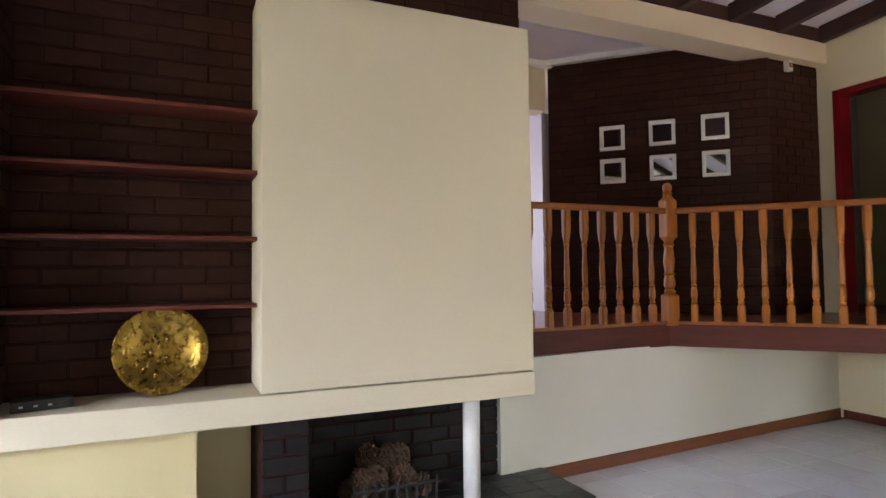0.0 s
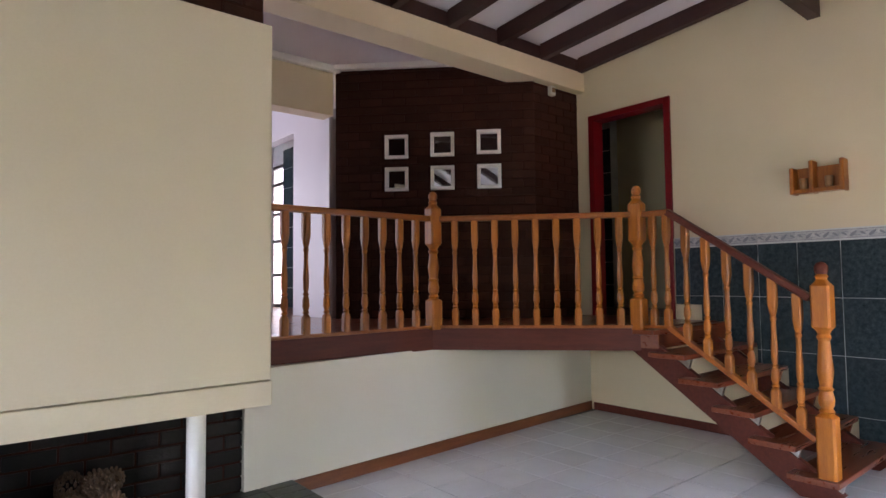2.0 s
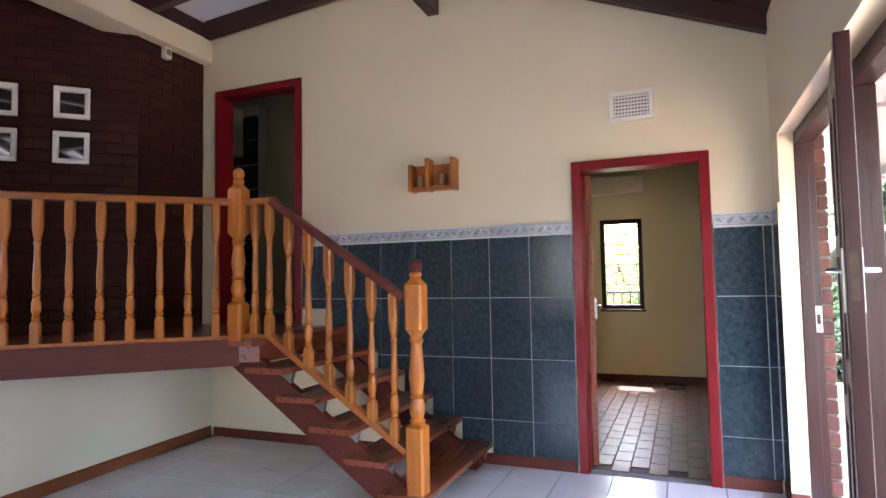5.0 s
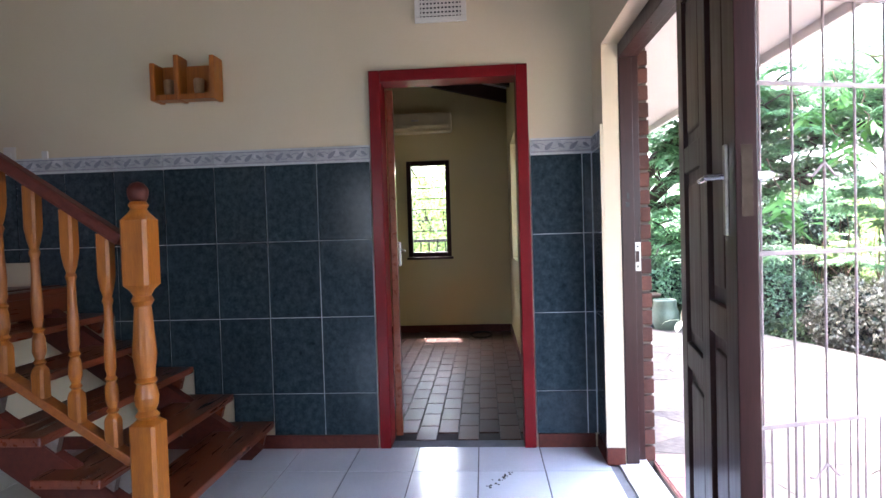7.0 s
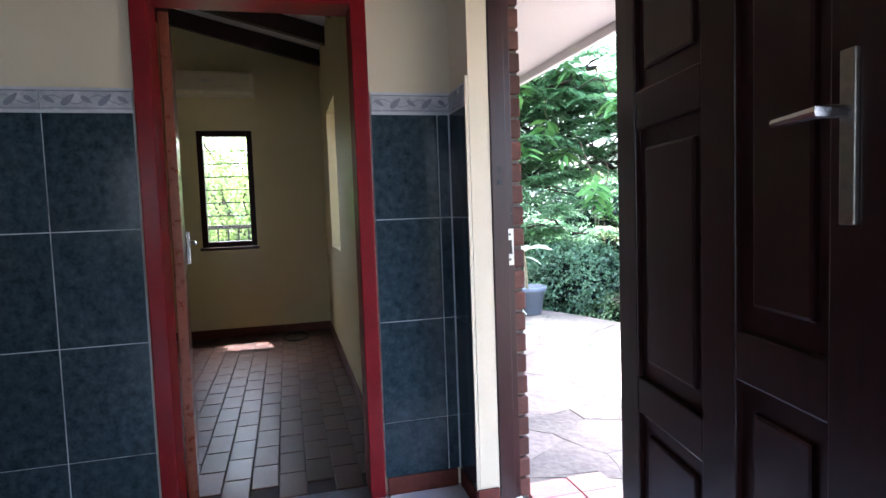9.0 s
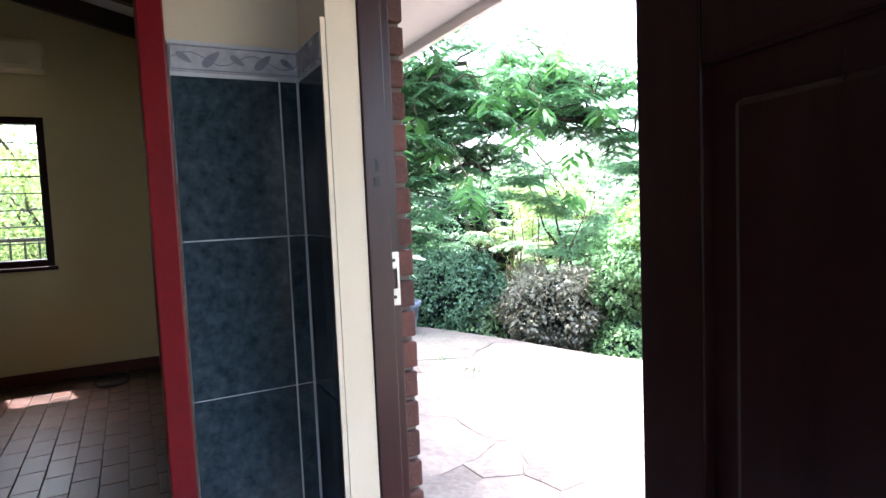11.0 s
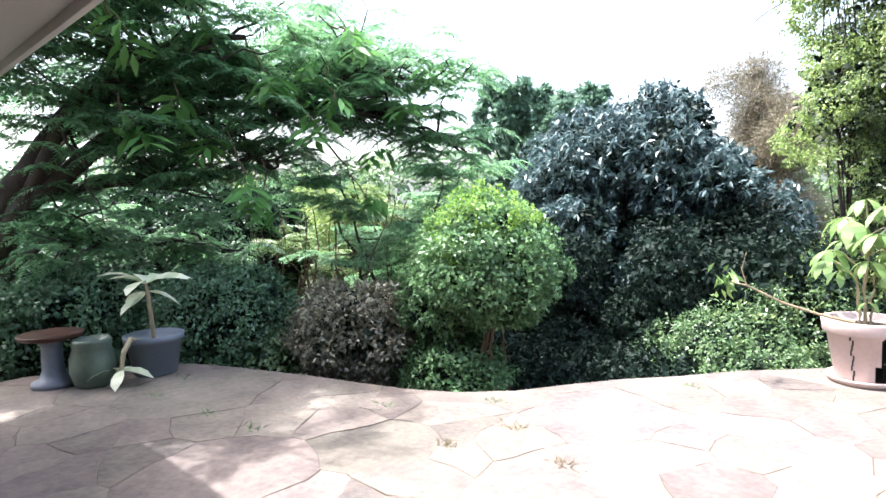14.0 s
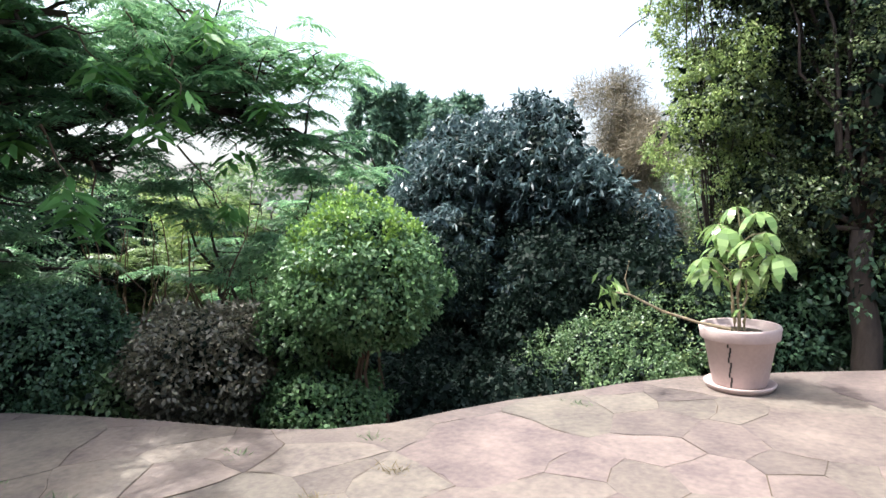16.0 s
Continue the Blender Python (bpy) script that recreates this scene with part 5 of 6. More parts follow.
pot = thing("flower_pot", "cracked pale pink clay pot on a saucer", "plant pot", (6.64, -6.10, TERR), 0)
pot.scale = (0.84, 0.84, 0.93)
part("saucer", turned([(0, 0.24, 0), (0.03, 0.265, 0), (0.045, 0.27, 0), (0.05, 0.262, 0), (0.03, 0.245, 0), (0.03, 0.01, 0)], 40), TERRACOTTA, pot, "", True)
part("body", turned([(0.032, 0.195, 0), (0.05, 0.205, 0), (0.36, 0.265, 0), (0.37, 0.29, 0), (0.375, 0.295, 0), (0.45, 0.305, 0), (0.465, 0.298, 0), (0.46, 0.272, 0), (0.42, 0.262, 0), (0.41, 0.01, 0)], 40), TERRACOTTA, pot, "", True)
part("soil", turned([(0.412, 0.255, 0), (0.425, 0.02, 0)], 24), SOIL, pot)
crk = bmesh.new()
for k in range(9):
    zz = 0.04 + 0.037 * k
    rad = 0.203 + 0.06 * (zz - 0.05) / 0.31 + 0.0035
    an = radians(78 + 2.2 * math.sin(k * 2.1))
    add_box(crk, (rad * math.cos(an) - 0.006, rad * math.sin(an) - 0.006, zz), (rad * math.cos(an) + 0.006, rad * math.sin(an) + 0.006, zz + 0.04))
part("crack", crk, BLACK, pot, "dark open crack")

plant = thing("potted_umbrella_plant", "lime green plant with drooping palmate leaves in a pot", "potted plant", (6.64, -6.10, TERR + 0.39))
pr2 = random.Random(8)
stems = [((0, 0, 0), (0.0, 0.01, 0.72)), ((0.03, 0.02, 0), (0.05, 0.03, 0.40)), ((-0.03, 0, 0), (-0.04, -0.01, 0.34))]
leafv = []
ACROSS = Vector((-0.86, 0.51, 0))
posts = []
for a, b in stems:
    posts.append(bent(a, b, 6, 0.015, pr2))
    part("stem", tube(posts[-1], [0.013 - 0.0012 * i for i in range(7)], 7), PALESTEM, plant)
# whorls of drooping leaflets on thin stalks: reach across, depth, height, leaflets, leaf length
for across, deep, high, count, size in ((-0.02, 0.0, 0.84, 7, 0.19), (0.18, 0.05, 0.80, 7, 0.21), (-0.03, 0.10, 0.70, 8, 0.24), (0.25, 0.02, 0.53, 8, 0.22), (-0.25, 0.04, 0.42, 8, 0.19), (-0.19, -0.04, 0.72, 6, 0.20), (-0.12, 0.08, 0.36, 6, 0.17), (0.09, 0.10, 0.44, 6, 0.18), (-0.24, -0.10, 0.55, 6, 0.18), (0.06, 0.06, 0.16, 4, 0.11), (0.10, -0.12, 0.66, 7, 0.20), (-0.16, 0.12, 0.50, 7, 0.20), (0.16, 0.10, 0.62, 7, 0.21), (-0.08, -0.05, 0.60, 7, 0.20), (0.17, -0.06, 0.40, 6, 0.18)):
    top = ACROSS * across + Vector((0.51, 0.86, 0)) * deep + Vector((0, 0, high))
    stem = min(posts, key=lambda q: min((p - top).length for p in q))
    root = min(stem[2:], key=lambda p: (p - top).length + (0.5 if p.z > top.z - 0.03 else 0))
    part("stalk", tube([root, (root + top) / 2 + Vector((0, 0, 0.02)), top], [0.006, 0.005, 0.004], 6), PALESTEM, plant)
    turn = pr2.uniform(0, 6)
    for k in range(count):
        an = turn + 2 * math.pi * k / count + pr2.uniform(-0.22, 0.22)
        dirn = np.array([math.cos(an), math.sin(an), 0.25 + pr2.uniform(-0.2, 0.2)])
        ln2 = size * pr2.uniform(0.8, 1.1)
        prev, wid = np.array(top), 0.006
        ws = (0.10, 0.26, 0.30, 0.25, 0.03)
        side = np.array([-math.sin(an), math.cos(an), pr2.uniform(-0.35, 0.35)])
        for sgm in range(5):
            dirn = unit(dirn + np.array([0, 0, -0.42]))
            nxt = prev + dirn * ln2 / 5
            w2 = ws[sgm] * ln2
            leafv.append([prev - side * wid / 2, prev + side * wid / 2, nxt + side * w2 / 2, nxt - side * w2 / 2])
            prev, wid = nxt, w2
quads("leaves", np.array(leafv, float), LEAF_POT, plant)
brp = [(0.05, 0.08, 0.02), (0.24, 0.17, 0.07), (0.44, 0.28, 0.15), (0.63, 0.40, 0.27), (0.76, 0.46, 0.30)]
part("branch", tube(brp, [0.012, 0.010, 0.009, 0.007, 0.005], 7), PALESTEM, plant, "bare leaning side branch")
part("branch", tube([(0.63, 0.40, 0.27), (0.66, 0.41, 0.38), (0.63, 0.41, 0.5)], [0.006, 0.005, 0.003], 6), PALESTEM, plant)
lv = []
for k in range(26):
    p = np.array((0.75, 0.455, 0.32)) + rngn.normal(0, 0.045, 3)
    lv.append(leaf_quads(p[None], unit(np.array([[rngn.normal(), rngn.normal(), -1.2]])), unit(rngn.normal(size=(1, 3))), [0.10], [0.03]))
quads("side_leaves", np.concatenate(lv), LEAF_POT, plant)

gp = thing("flower_pot", "grey plastic flower pot at the terrace edge", "plant pot", (10.95, -3.14, TERR))
part("body", turned([(0, 0.15, 0), (0.01, 0.16, 0), (0.26, 0.205, 0), (0.265, 0.222, 0), (0.315, 0.228, 0), (0.32, 0.215, 0), (0.28, 0.20, 0), (0.27, 0.01, 0)], 32), GREYPOT, gp, "", True)
db = thing("potted_dumb_cane", "cream-leaved dumb cane plant with a bent stem", "potted plant", (10.95, -3.14, TERR + 0.27))
part("stem", tube([(0, 0, 0), (-0.03, 0.02, 0.15), (-0.05, 0.04, 0.34), (-0.04, 0.05, 0.46)], [0.02, 0.019, 0.017, 0.012], 8), PALESTEM, db)
part("stem", tube([(-0.05, 0.10, 0.0), (-0.13, 0.22, 0.06), (-0.2, 0.30, -0.02), (-0.22, 0.33, -0.16)], [0.02, 0.02, 0.018, 0.015], 8), PALESTEM, db)


def broad_leaves(centre, n, length, width, rise, rng, out):
    for k in range(n):
        an = 2 * math.pi * k / n + rng.uniform(-0.4, 0.4)
        dirn = np.array([math.cos(an), math.sin(an), rise * rng.uniform(0.3, 1.3)])
        prev, wid = np.array(centre), 0.015
        side = np.array([-math.sin(an), math.cos(an), 0.25])
        for sgm, w2 in enumerate((0.7, 1.0, 0.85, 0.08)):
            dirn = unit(dirn + np.array([0, 0, -0.30]))
            nxt = prev + dirn * length / 4
            out.append([prev - side * wid / 2, prev + side * wid / 2, nxt + side * w2 * width / 2, nxt - side * w2 * width / 2])
            prev, wid = nxt, w2 * width


lv = []
broad_leaves((-0.04, 0.05, 0.46), 7, 0.36, 0.12, 0.9, pr2, lv)
broad_leaves((-0.05, 0.04, 0.40), 3, 0.30, 0.13, 0.1, pr2, lv)
broad_leaves((-0.22, 0.33, -0.14), 5, 0.24, 0.09, 0.6, pr2, lv)
quads("leaves", np.array(lv, float), LEAF_CREAM, db)
urn = thing("garden_urn", "weathered green glazed pot beside the wall of shrubs", "urn", (10.98, -2.70, TERR))
urn.scale = (0.76, 0.76, 0.9)
part("body", turned([(0, 0.15, 0), (0.02, 0.17, 0), (0.12, 0.205, 0), (0.24, 0.205, 0), (0.33, 0.17, 0), (0.34, 0.18, 0), (0.355, 0.172, 0), (0.37, 0.182, 0), (0.39, 0.175, 0), (0.40, 0.16, 0), (0.38, 0.15, 0), (0.30, 0.01, 0)], 32), GREENPOT, urn, "", True)
bath = thing("bird_bath", "grey stone pedestal with a flat dish top", "bird bath", (11.22, -2.50, TERR))
part("pedestal", turned([(0, 0.15, 0), (0.04, 0.15, 0), (0.06, 0.10, 0), (0.12, 0.075, 0), (0.30, 0.07, 0), (0.35, 0.10, 0)], 24), GREYPOT, bath, "", True)
part("dish", turned([(0.345, 0.10, 0), (0.37, 0.21, 0), (0.40, 0.225, 0), (0.405, 0.21, 0), (0.385, 0.02, 0)], 32), CLAYTILE, bath, "brown stone dish", True)

# grass in the joints
for n, (x, y) in enumerate(((8.0, -3.96), (8.12, -3.54), (7.54, -3.72), (9.65, -2.95), (9.2, -3.0), (10.6, -3.2), (8.9, -3.75), (7.5, -5.3), (10.3, -2.9), (8.35, -4.25))):
    k = 170 if n < 3 else 80
    base = np.column_stack([x + rngn.normal(0, 0.045, k), y + rngn.normal(0, 0.02, k), np.full(k, TERR - 0.012)])
    al = unit(np.column_stack([rngn.normal(0, 0.9, k), rngn.normal(0, 0.9, k), rngn.uniform(0.1, 0.7, k)]))
    g = quads("grass_tuft", leaf_quads(base, al, unit(rngn.normal(size=(k, 3))), rngn.uniform(0.02, 0.075, k), np.full(k, 0.0045)), LEAF_DRY if n < 3 else LEAF_MID)
    tagged(g, "small dry grass tuft in a paving joint" if n < 3 else "small green weed in a paving joint", "grass", "weeds in the joints", "stuff")


# ---- shrubs and trees ----
def shrub(name, label, at, blobs, count, length, width, material, stems=6, shell=0.72, core=True, seed=1, gaps=0.25, twig=TWIG, extra=()):
    """A shrub: stems from the ground, and a crown of many separate leaves on an inner mass coloured dark for shade."""
    rng = np.random.default_rng(seed)
    r2 = random.Random(seed)
    ob = thing(name, label, "shrub", at)
    for k in range(stems):
        c, rx, ry, rz = blobs[k % len(blobs)]
        top = (c[0] + r2.uniform(-0.7, 0.7) * rx, c[1] + r2.uniform(-0.7, 0.7) * ry, c[2] + r2.uniform(-0.2, 0.5) * rz)
        foot = (r2.uniform(-0.15, 0.15), r2.uniform(-0.15, 0.15), 0)
        part("stem", tube(bent(foot, top, 5, 0.07, r2), [0.018 - 0.0024 * i for i in range(6)], 5), twig, ob)
    quads("leaves", crown(rng, blobs, count, length, width, 0.35, shell, gaps, 3.0), material, ob)
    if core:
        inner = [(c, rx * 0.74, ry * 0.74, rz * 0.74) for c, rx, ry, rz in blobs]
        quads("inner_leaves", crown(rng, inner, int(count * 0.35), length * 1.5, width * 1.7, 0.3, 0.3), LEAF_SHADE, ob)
    for c, rx, ry, rz, n, mat in extra:
        quads("paler_leaves", crown(rng, [(c, rx, ry, rz)], n, length * 0.9, width, -0.5, 0.9), mat, ob)
    return ob


G = -0.80
shrub("topiary_shrub", "clipped dome shrub with small bright green leaves and woody stems", (9.14, -5.14, G),
      [((0, 0, 1.50), 0.65, 0.65, 0.42), ((0.0, 0, 1.70), 0.47, 0.47, 0.40), ((0.28, 0.25, 1.18), 0.32, 0.32, 0.32), ((-0.2, 0.1, 1.32), 0.42, 0.42, 0.22), ((0.14, 0.26, 0.62), 0.46, 0.42, 0.29)], 54000, 0.041, 0.026, LEAF_BOX, 22, 0.80, seed=2, gaps=0.12,
      extra=[((0.0, 0.0, 1.72), 0.48, 0.48, 0.40, 7500, LEAF_TOP)])
shrub("round_shrub", "dense rounded shrub of deep green leaves", (11.55, -4.05, G), [((0, 0, 1.0), 0.74, 0.70, 0.50), ((-0.30, 0.25, 0.42), 0.58, 0.5, 0.36), ((0.3, 0.1, 0.55), 0.5, 0.5, 0.4)], 27000, 0.048, 0.027, LEAF_DARK, 8, 0.76, seed=3)
shrub("bronze_shrub", "clipped shrub of bronze-green leaves on woody stems", (10.12, -4.52, G), [((0, 0, 0.93), 0.56, 0.56, 0.42), ((0.05, 0, 0.5), 0.5, 0.5, 0.4)], 26000, 0.047, 0.026, LEAF_BROWN, 10, 0.74, seed=4)
shrub("low_shrub", "low dark green shrub behind the pots", (12.5, -3.0, G), [((0, 0, 0.9), 0.8, 0.8, 0.6), ((0.2, 0.8, 0.8), 0.8, 0.7, 0.65), ((-0.35, -0.55, 0.55), 0.5, 0.5, 0.5)], 22000, 0.058, 0.032, LEAF_DARK, 8, 0.78, seed=5)
shrub("low_shrub", "low dark green shrub between clipped bushes", (10.75, -4.25, G), [((0, 0, 0.45), 0.45, 0.4, 0.4)], 3500, 0.075, 0.04, LEAF_MID, 6, 0.7, seed=6)
shrub("climbing_shrub", "sprawling light green creeper over the terrace edge", (7.75, -7.15, G), [((0, 0, 0.5), 0.65, 0.6, 0.5), ((-0.5, -0.5, 0.75), 0.6, 0.55, 0.5), ((0.5, -0.4, 0.4), 0.6, 0.6, 0.4), ((-0.3, 0.5, 0.4), 0.5, 0.5, 0.4)], 26000, 0.038, 0.023, LEAF_MID, 8, 0.75, seed=7, gaps=0.4,
      extra=[((-0.45, -0.1, 0.62), 0.7, 0.6, 0.45, 1100, LEAF_OLIVE)])
# Dark leaves here stand in for the shade that trees would cast.
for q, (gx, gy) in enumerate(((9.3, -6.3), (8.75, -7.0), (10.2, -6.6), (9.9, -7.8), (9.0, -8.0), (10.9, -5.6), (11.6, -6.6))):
    shrub("ground_cover", "low leafy ground cover below the terrace, coloured dark for shade", (gx, gy, G - 0.05), [((0, 0, 0.22), 0.62, 0.62, 0.26 + 0.05 * (q % 3)), ((0.35, -0.3, 0.2), 0.5, 0.5, 0.28)], 4200, 0.06, 0.034, LEAF_SHADE, 4, 0.6, seed=60 + q, gaps=0.3)
for q, (gx, gy) in enumerate(((6.5, -8.3), (5.2, -8.4), (7.0, -7.9))):
    shrub("low_shrub", "dark green undergrowth behind the clay pot", (gx, gy, G), [((0, 0, 0.6), 0.6, 0.5, 0.55), ((0.3, -0.3, 0.95), 0.5, 0.5, 0.5)], 9000, 0.055, 0.032, LEAF_DARK, 5, 0.65, seed=90 + q)
shrub("edge_creeper", "low leafy creeper along the terrace edge, coloured dark for shade", (8.7, -5.6, G), [((0, 0, 0.35), 0.6, 0.5, 0.3), ((-0.5, -0.6, 0.4), 0.5, 0.5, 0.3), ((0.8, 0.6, 0.25), 0.5, 0.5, 0.25)], 5000, 0.055, 0.03, LEAF_SHADE, 5, 0.7, seed=9, gaps=0.4)



# spreading feathery tree
flr = random.Random(31)
fl = thing("feathery_tree", "wide spreading tree with feathery green leaves and dark crooked boughs", "tree", (14.0, -2.6, G))
bm = bmesh.new()
o = Vector((14.0, -2.6, G))
def rel_(p):
    return Vector(p) - o


BOUGHS = [
    ([(13.75, -2.55, 0.9), (13.0, -2.72, 1.54), (12.72, -3.22, 2.32), (12.46, -3.5, 2.64), (12.02, -3.9, 2.89), (11.68, -4.5, 2.99)], 0.15, 0.03),
    ([(13.75, -2.55, 0.7), (13.0, -2.75, 1.3), (12.6, -3.4, 1.96), (12.2, -3.82, 2.15), (12.0, -4.32, 2.02), (11.86, -4.85, 1.68)], 0.14, 0.03),
    ([(13.75, -2.55, 0.6), (13.0, -2.85, 1.40), (12.58, -3.56, 1.57), (12.27, -4.07, 1.54), (11.94, -4.51, 1.74), (11.79, -5.1, 1.99)], 0.09, 0.025),
    ([(12.72, -3.22, 2.32), (12.37, -3.8, 2.51), (12.17, -4.5, 2.51), (11.86, -5.2, 2.61), (11.5, -5.95, 2.79), (11.0, -6.9, 2.71)], 0.09, 0.02),
    ([(12.0, -4.32, 2.02), (11.81, -5.0, 2.28), (11.58, -5.66, 2.38), (11.32, -6.46, 2.17), (11.08, -7.0, 1.97)], 0.06, 0.015),
    ([(13.7, -2.6, 0.5), (12.97, -2.95, 1.01), (12.8, -3.6, 0.94), (12.5, -4.33, 0.86)], 0.06, 0.02),
    ([(13.6, -2.5, 1.2), (13.1, -2.3, 2.2), (12.4, -2.6, 2.9), (11.6, -3.1, 3.2)], 0.11, 0.03),
    ([(13.6, -2.6, 1.2), (13.4, -3.6, 2.3), (13.1, -5.0, 2.9), (12.6, -6.4, 3.1)], 0.11, 0.03),
    ([(12.46, -3.5, 2.64), (12.0, -3.3, 3.2), (11.3, -3.6, 3.5)], 0.07, 0.02),
    # high bough above the view, added for dappled shade on the paving
    ([(13.6, -2.5, 1.2), (12.9, -1.9, 3.0), (12.0, -2.2, 3.9), (11.3, -2.6, 4.1)], 0.10, 0.02),
    ([(12.9, -4.6, 2.7), (12.4, -5.6, 3.0), (11.8, -6.2, 3.1)], 0.06, 0.02),
    ([(13.0, -2.75, 1.3), (12.5, -3.0, 2.1), (11.9, -3.4, 2.6), (11.4, -4.0, 2.75)], 0.08, 0.02),
    ([(12.6, -3.4, 1.96), (12.3, -4.4, 2.35), (11.9, -5.3, 2.45), (11.5, -6.0, 2.35)], 0.07, 0.02),
    # the upper crown, out of view and added to shade the terrace
    ([(13.6, -2.55, 1.3), (13.3, -2.4, 3.2), (12.7, -2.4, 4.6), (11.9, -2.2, 5.2), (11.2, -2.3, 5.3)], 0.13, 0.03),
    ([(13.3, -2.4, 3.2), (12.8, -2.9, 4.6), (12.2, -3.2, 5.3), (11.5, -3.3, 5.6)], 0.10, 0.03),
]
tube([rel_((14.0, -2.6, -0.95)), rel_((13.95, -2.6, 0.0)), rel_((13.8, -2.55, 0.6)), rel_((13.6, -2.55, 1.3))], [0.32, 0.25, 0.22, 0.14], 12, bm)
tips = []
for line, r0, r1 in BOUGHS:
    pts = []
    for a, b in zip(line, line[1:]):
        pts += bent(rel_(a), rel_(b), 4, 0.035, flr)[:-1]
    pts.append(rel_(line[-1]))
    n = len(pts)
    tube(pts, [r0 + (r1 - r0) * (i / (n - 1)) ** 0.8 for i in range(n)], 8, bm)
    for k in range(19):
        i = flr.randint(n // 3, n - 1)
        d = Vector((flr.uniform(-1, 0.6), flr.uniform(-1, 0.8), flr.uniform(-0.25, 0.55))).normalized()
        e = pts[i] + d * flr.uniform(0.5, 1.15)
        tpp = bent(pts[i], e, 5, 0.07, flr)
        tube(tpp, [0.020, 0.017, 0.014, 0.011, 0.008, 0.004], 5, bm)
        tips += tpp[1:]
    tips += pts[n // 2:]
part("trunk", bm, BARK, fl, "", True)
trng = np.random.default_rng(32)
tp = np.array([tuple(t) for t in tips])
nodes = tp[trng.integers(0, len(tp), 1300)] + trng.normal(0, 0.17, (1300, 3)) * np.array((1, 1, 0.7))
nodes = nodes[(nodes[:, 2] + G < 4.3) | (trng.random(1300) < 0.22)]
sel = np.repeat(nodes, 5, axis=0)
ang = np.repeat(trng.uniform(0, 2 * np.pi, len(nodes)), 5) + np.tile(np.arange(5) * 1.257, len(nodes)) + trng.normal(0, 0.25, len(sel))
al = unit(np.column_stack([np.cos(ang), np.sin(ang), trng.uniform(-0.05, 0.4, len(sel))]))
quads("crown", fronds(trng, sel, al, trng.uniform(0.20, 0.38, len(sel)), 12, 0.066, 0.020, 0.55), LEAF_FERN, fl)

# hanging larger leaf sprays near the eye
hang = []
for c in ((11.24, -3.2, 2.72), (11.39, -3.66, 2.26), (11.2, -4.23, 1.47), (11.25, -4.36, 1.26), (11.0, -4.8, 2.08), (10.94, -5.02, 2.29), (11.06, -5.5, 1.32), (10.8, -5.3, 2.96), (11.16, -4.44, 2.51), (11.6, -3.0, 3.0), (11.7, -3.4, 2.0), (11.3, -3.9, 2.95), (11.2, -4.9, 2.7), (10.9, -5.9, 2.4), (10.8, -6.4, 2.75), (11.5, -4.0, 1.9), (11.3, -5.9, 1.9)):
    for k in range(4):
        an = trng.uniform(0, 6.28)
        hang.append((np.array(c) + trng.normal(0, 0.06, 3), unit(np.array([math.cos(an), math.sin(an), -0.5 + trng.uniform(-0.3, 0.5)]))))
hb = np.array([h[0] for h in hang]) - np.array(o)
ha = np.array([h[1] for h in hang])
quads("hanging_leaves", fronds(trng, hb, ha, trng.uniform(0.06, 0.12, len(hang)), 2, 0.20, 0.075, 1.2), LEAF_SPRAY, fl, "fresh drooping compound leaves")
for c in ((11.24, -3.2, 2.72), (11.39, -3.66, 2.26), (11.2, -4.23, 1.47), (11.25, -4.36, 1.26), (11.0, -4.8, 2.08), (10.94, -5.02, 2.29), (11.06, -5.5, 1.32), (10.8, -5.3, 2.96), (11.16, -4.44, 2.51), (11.6, -3.0, 3.0), (11.7, -3.4, 2.0), (11.3, -3.9, 2.95), (11.2, -4.9, 2.7), (10.9, -5.9, 2.4), (10.8, -6.4, 2.75), (11.5, -4.0, 1.9), (11.3, -5.9, 1.9)):
    near = min(tips, key=lambda t: (t - rel_(c) - Vector((0.3, 0, 0.4))).length)
    part("twig", tube(bent(near, rel_(c), 5, 0.05, flr), [0.012, 0.011, 0.009, 0.008, 0.007, 0.005], 5), TWIG, fl)


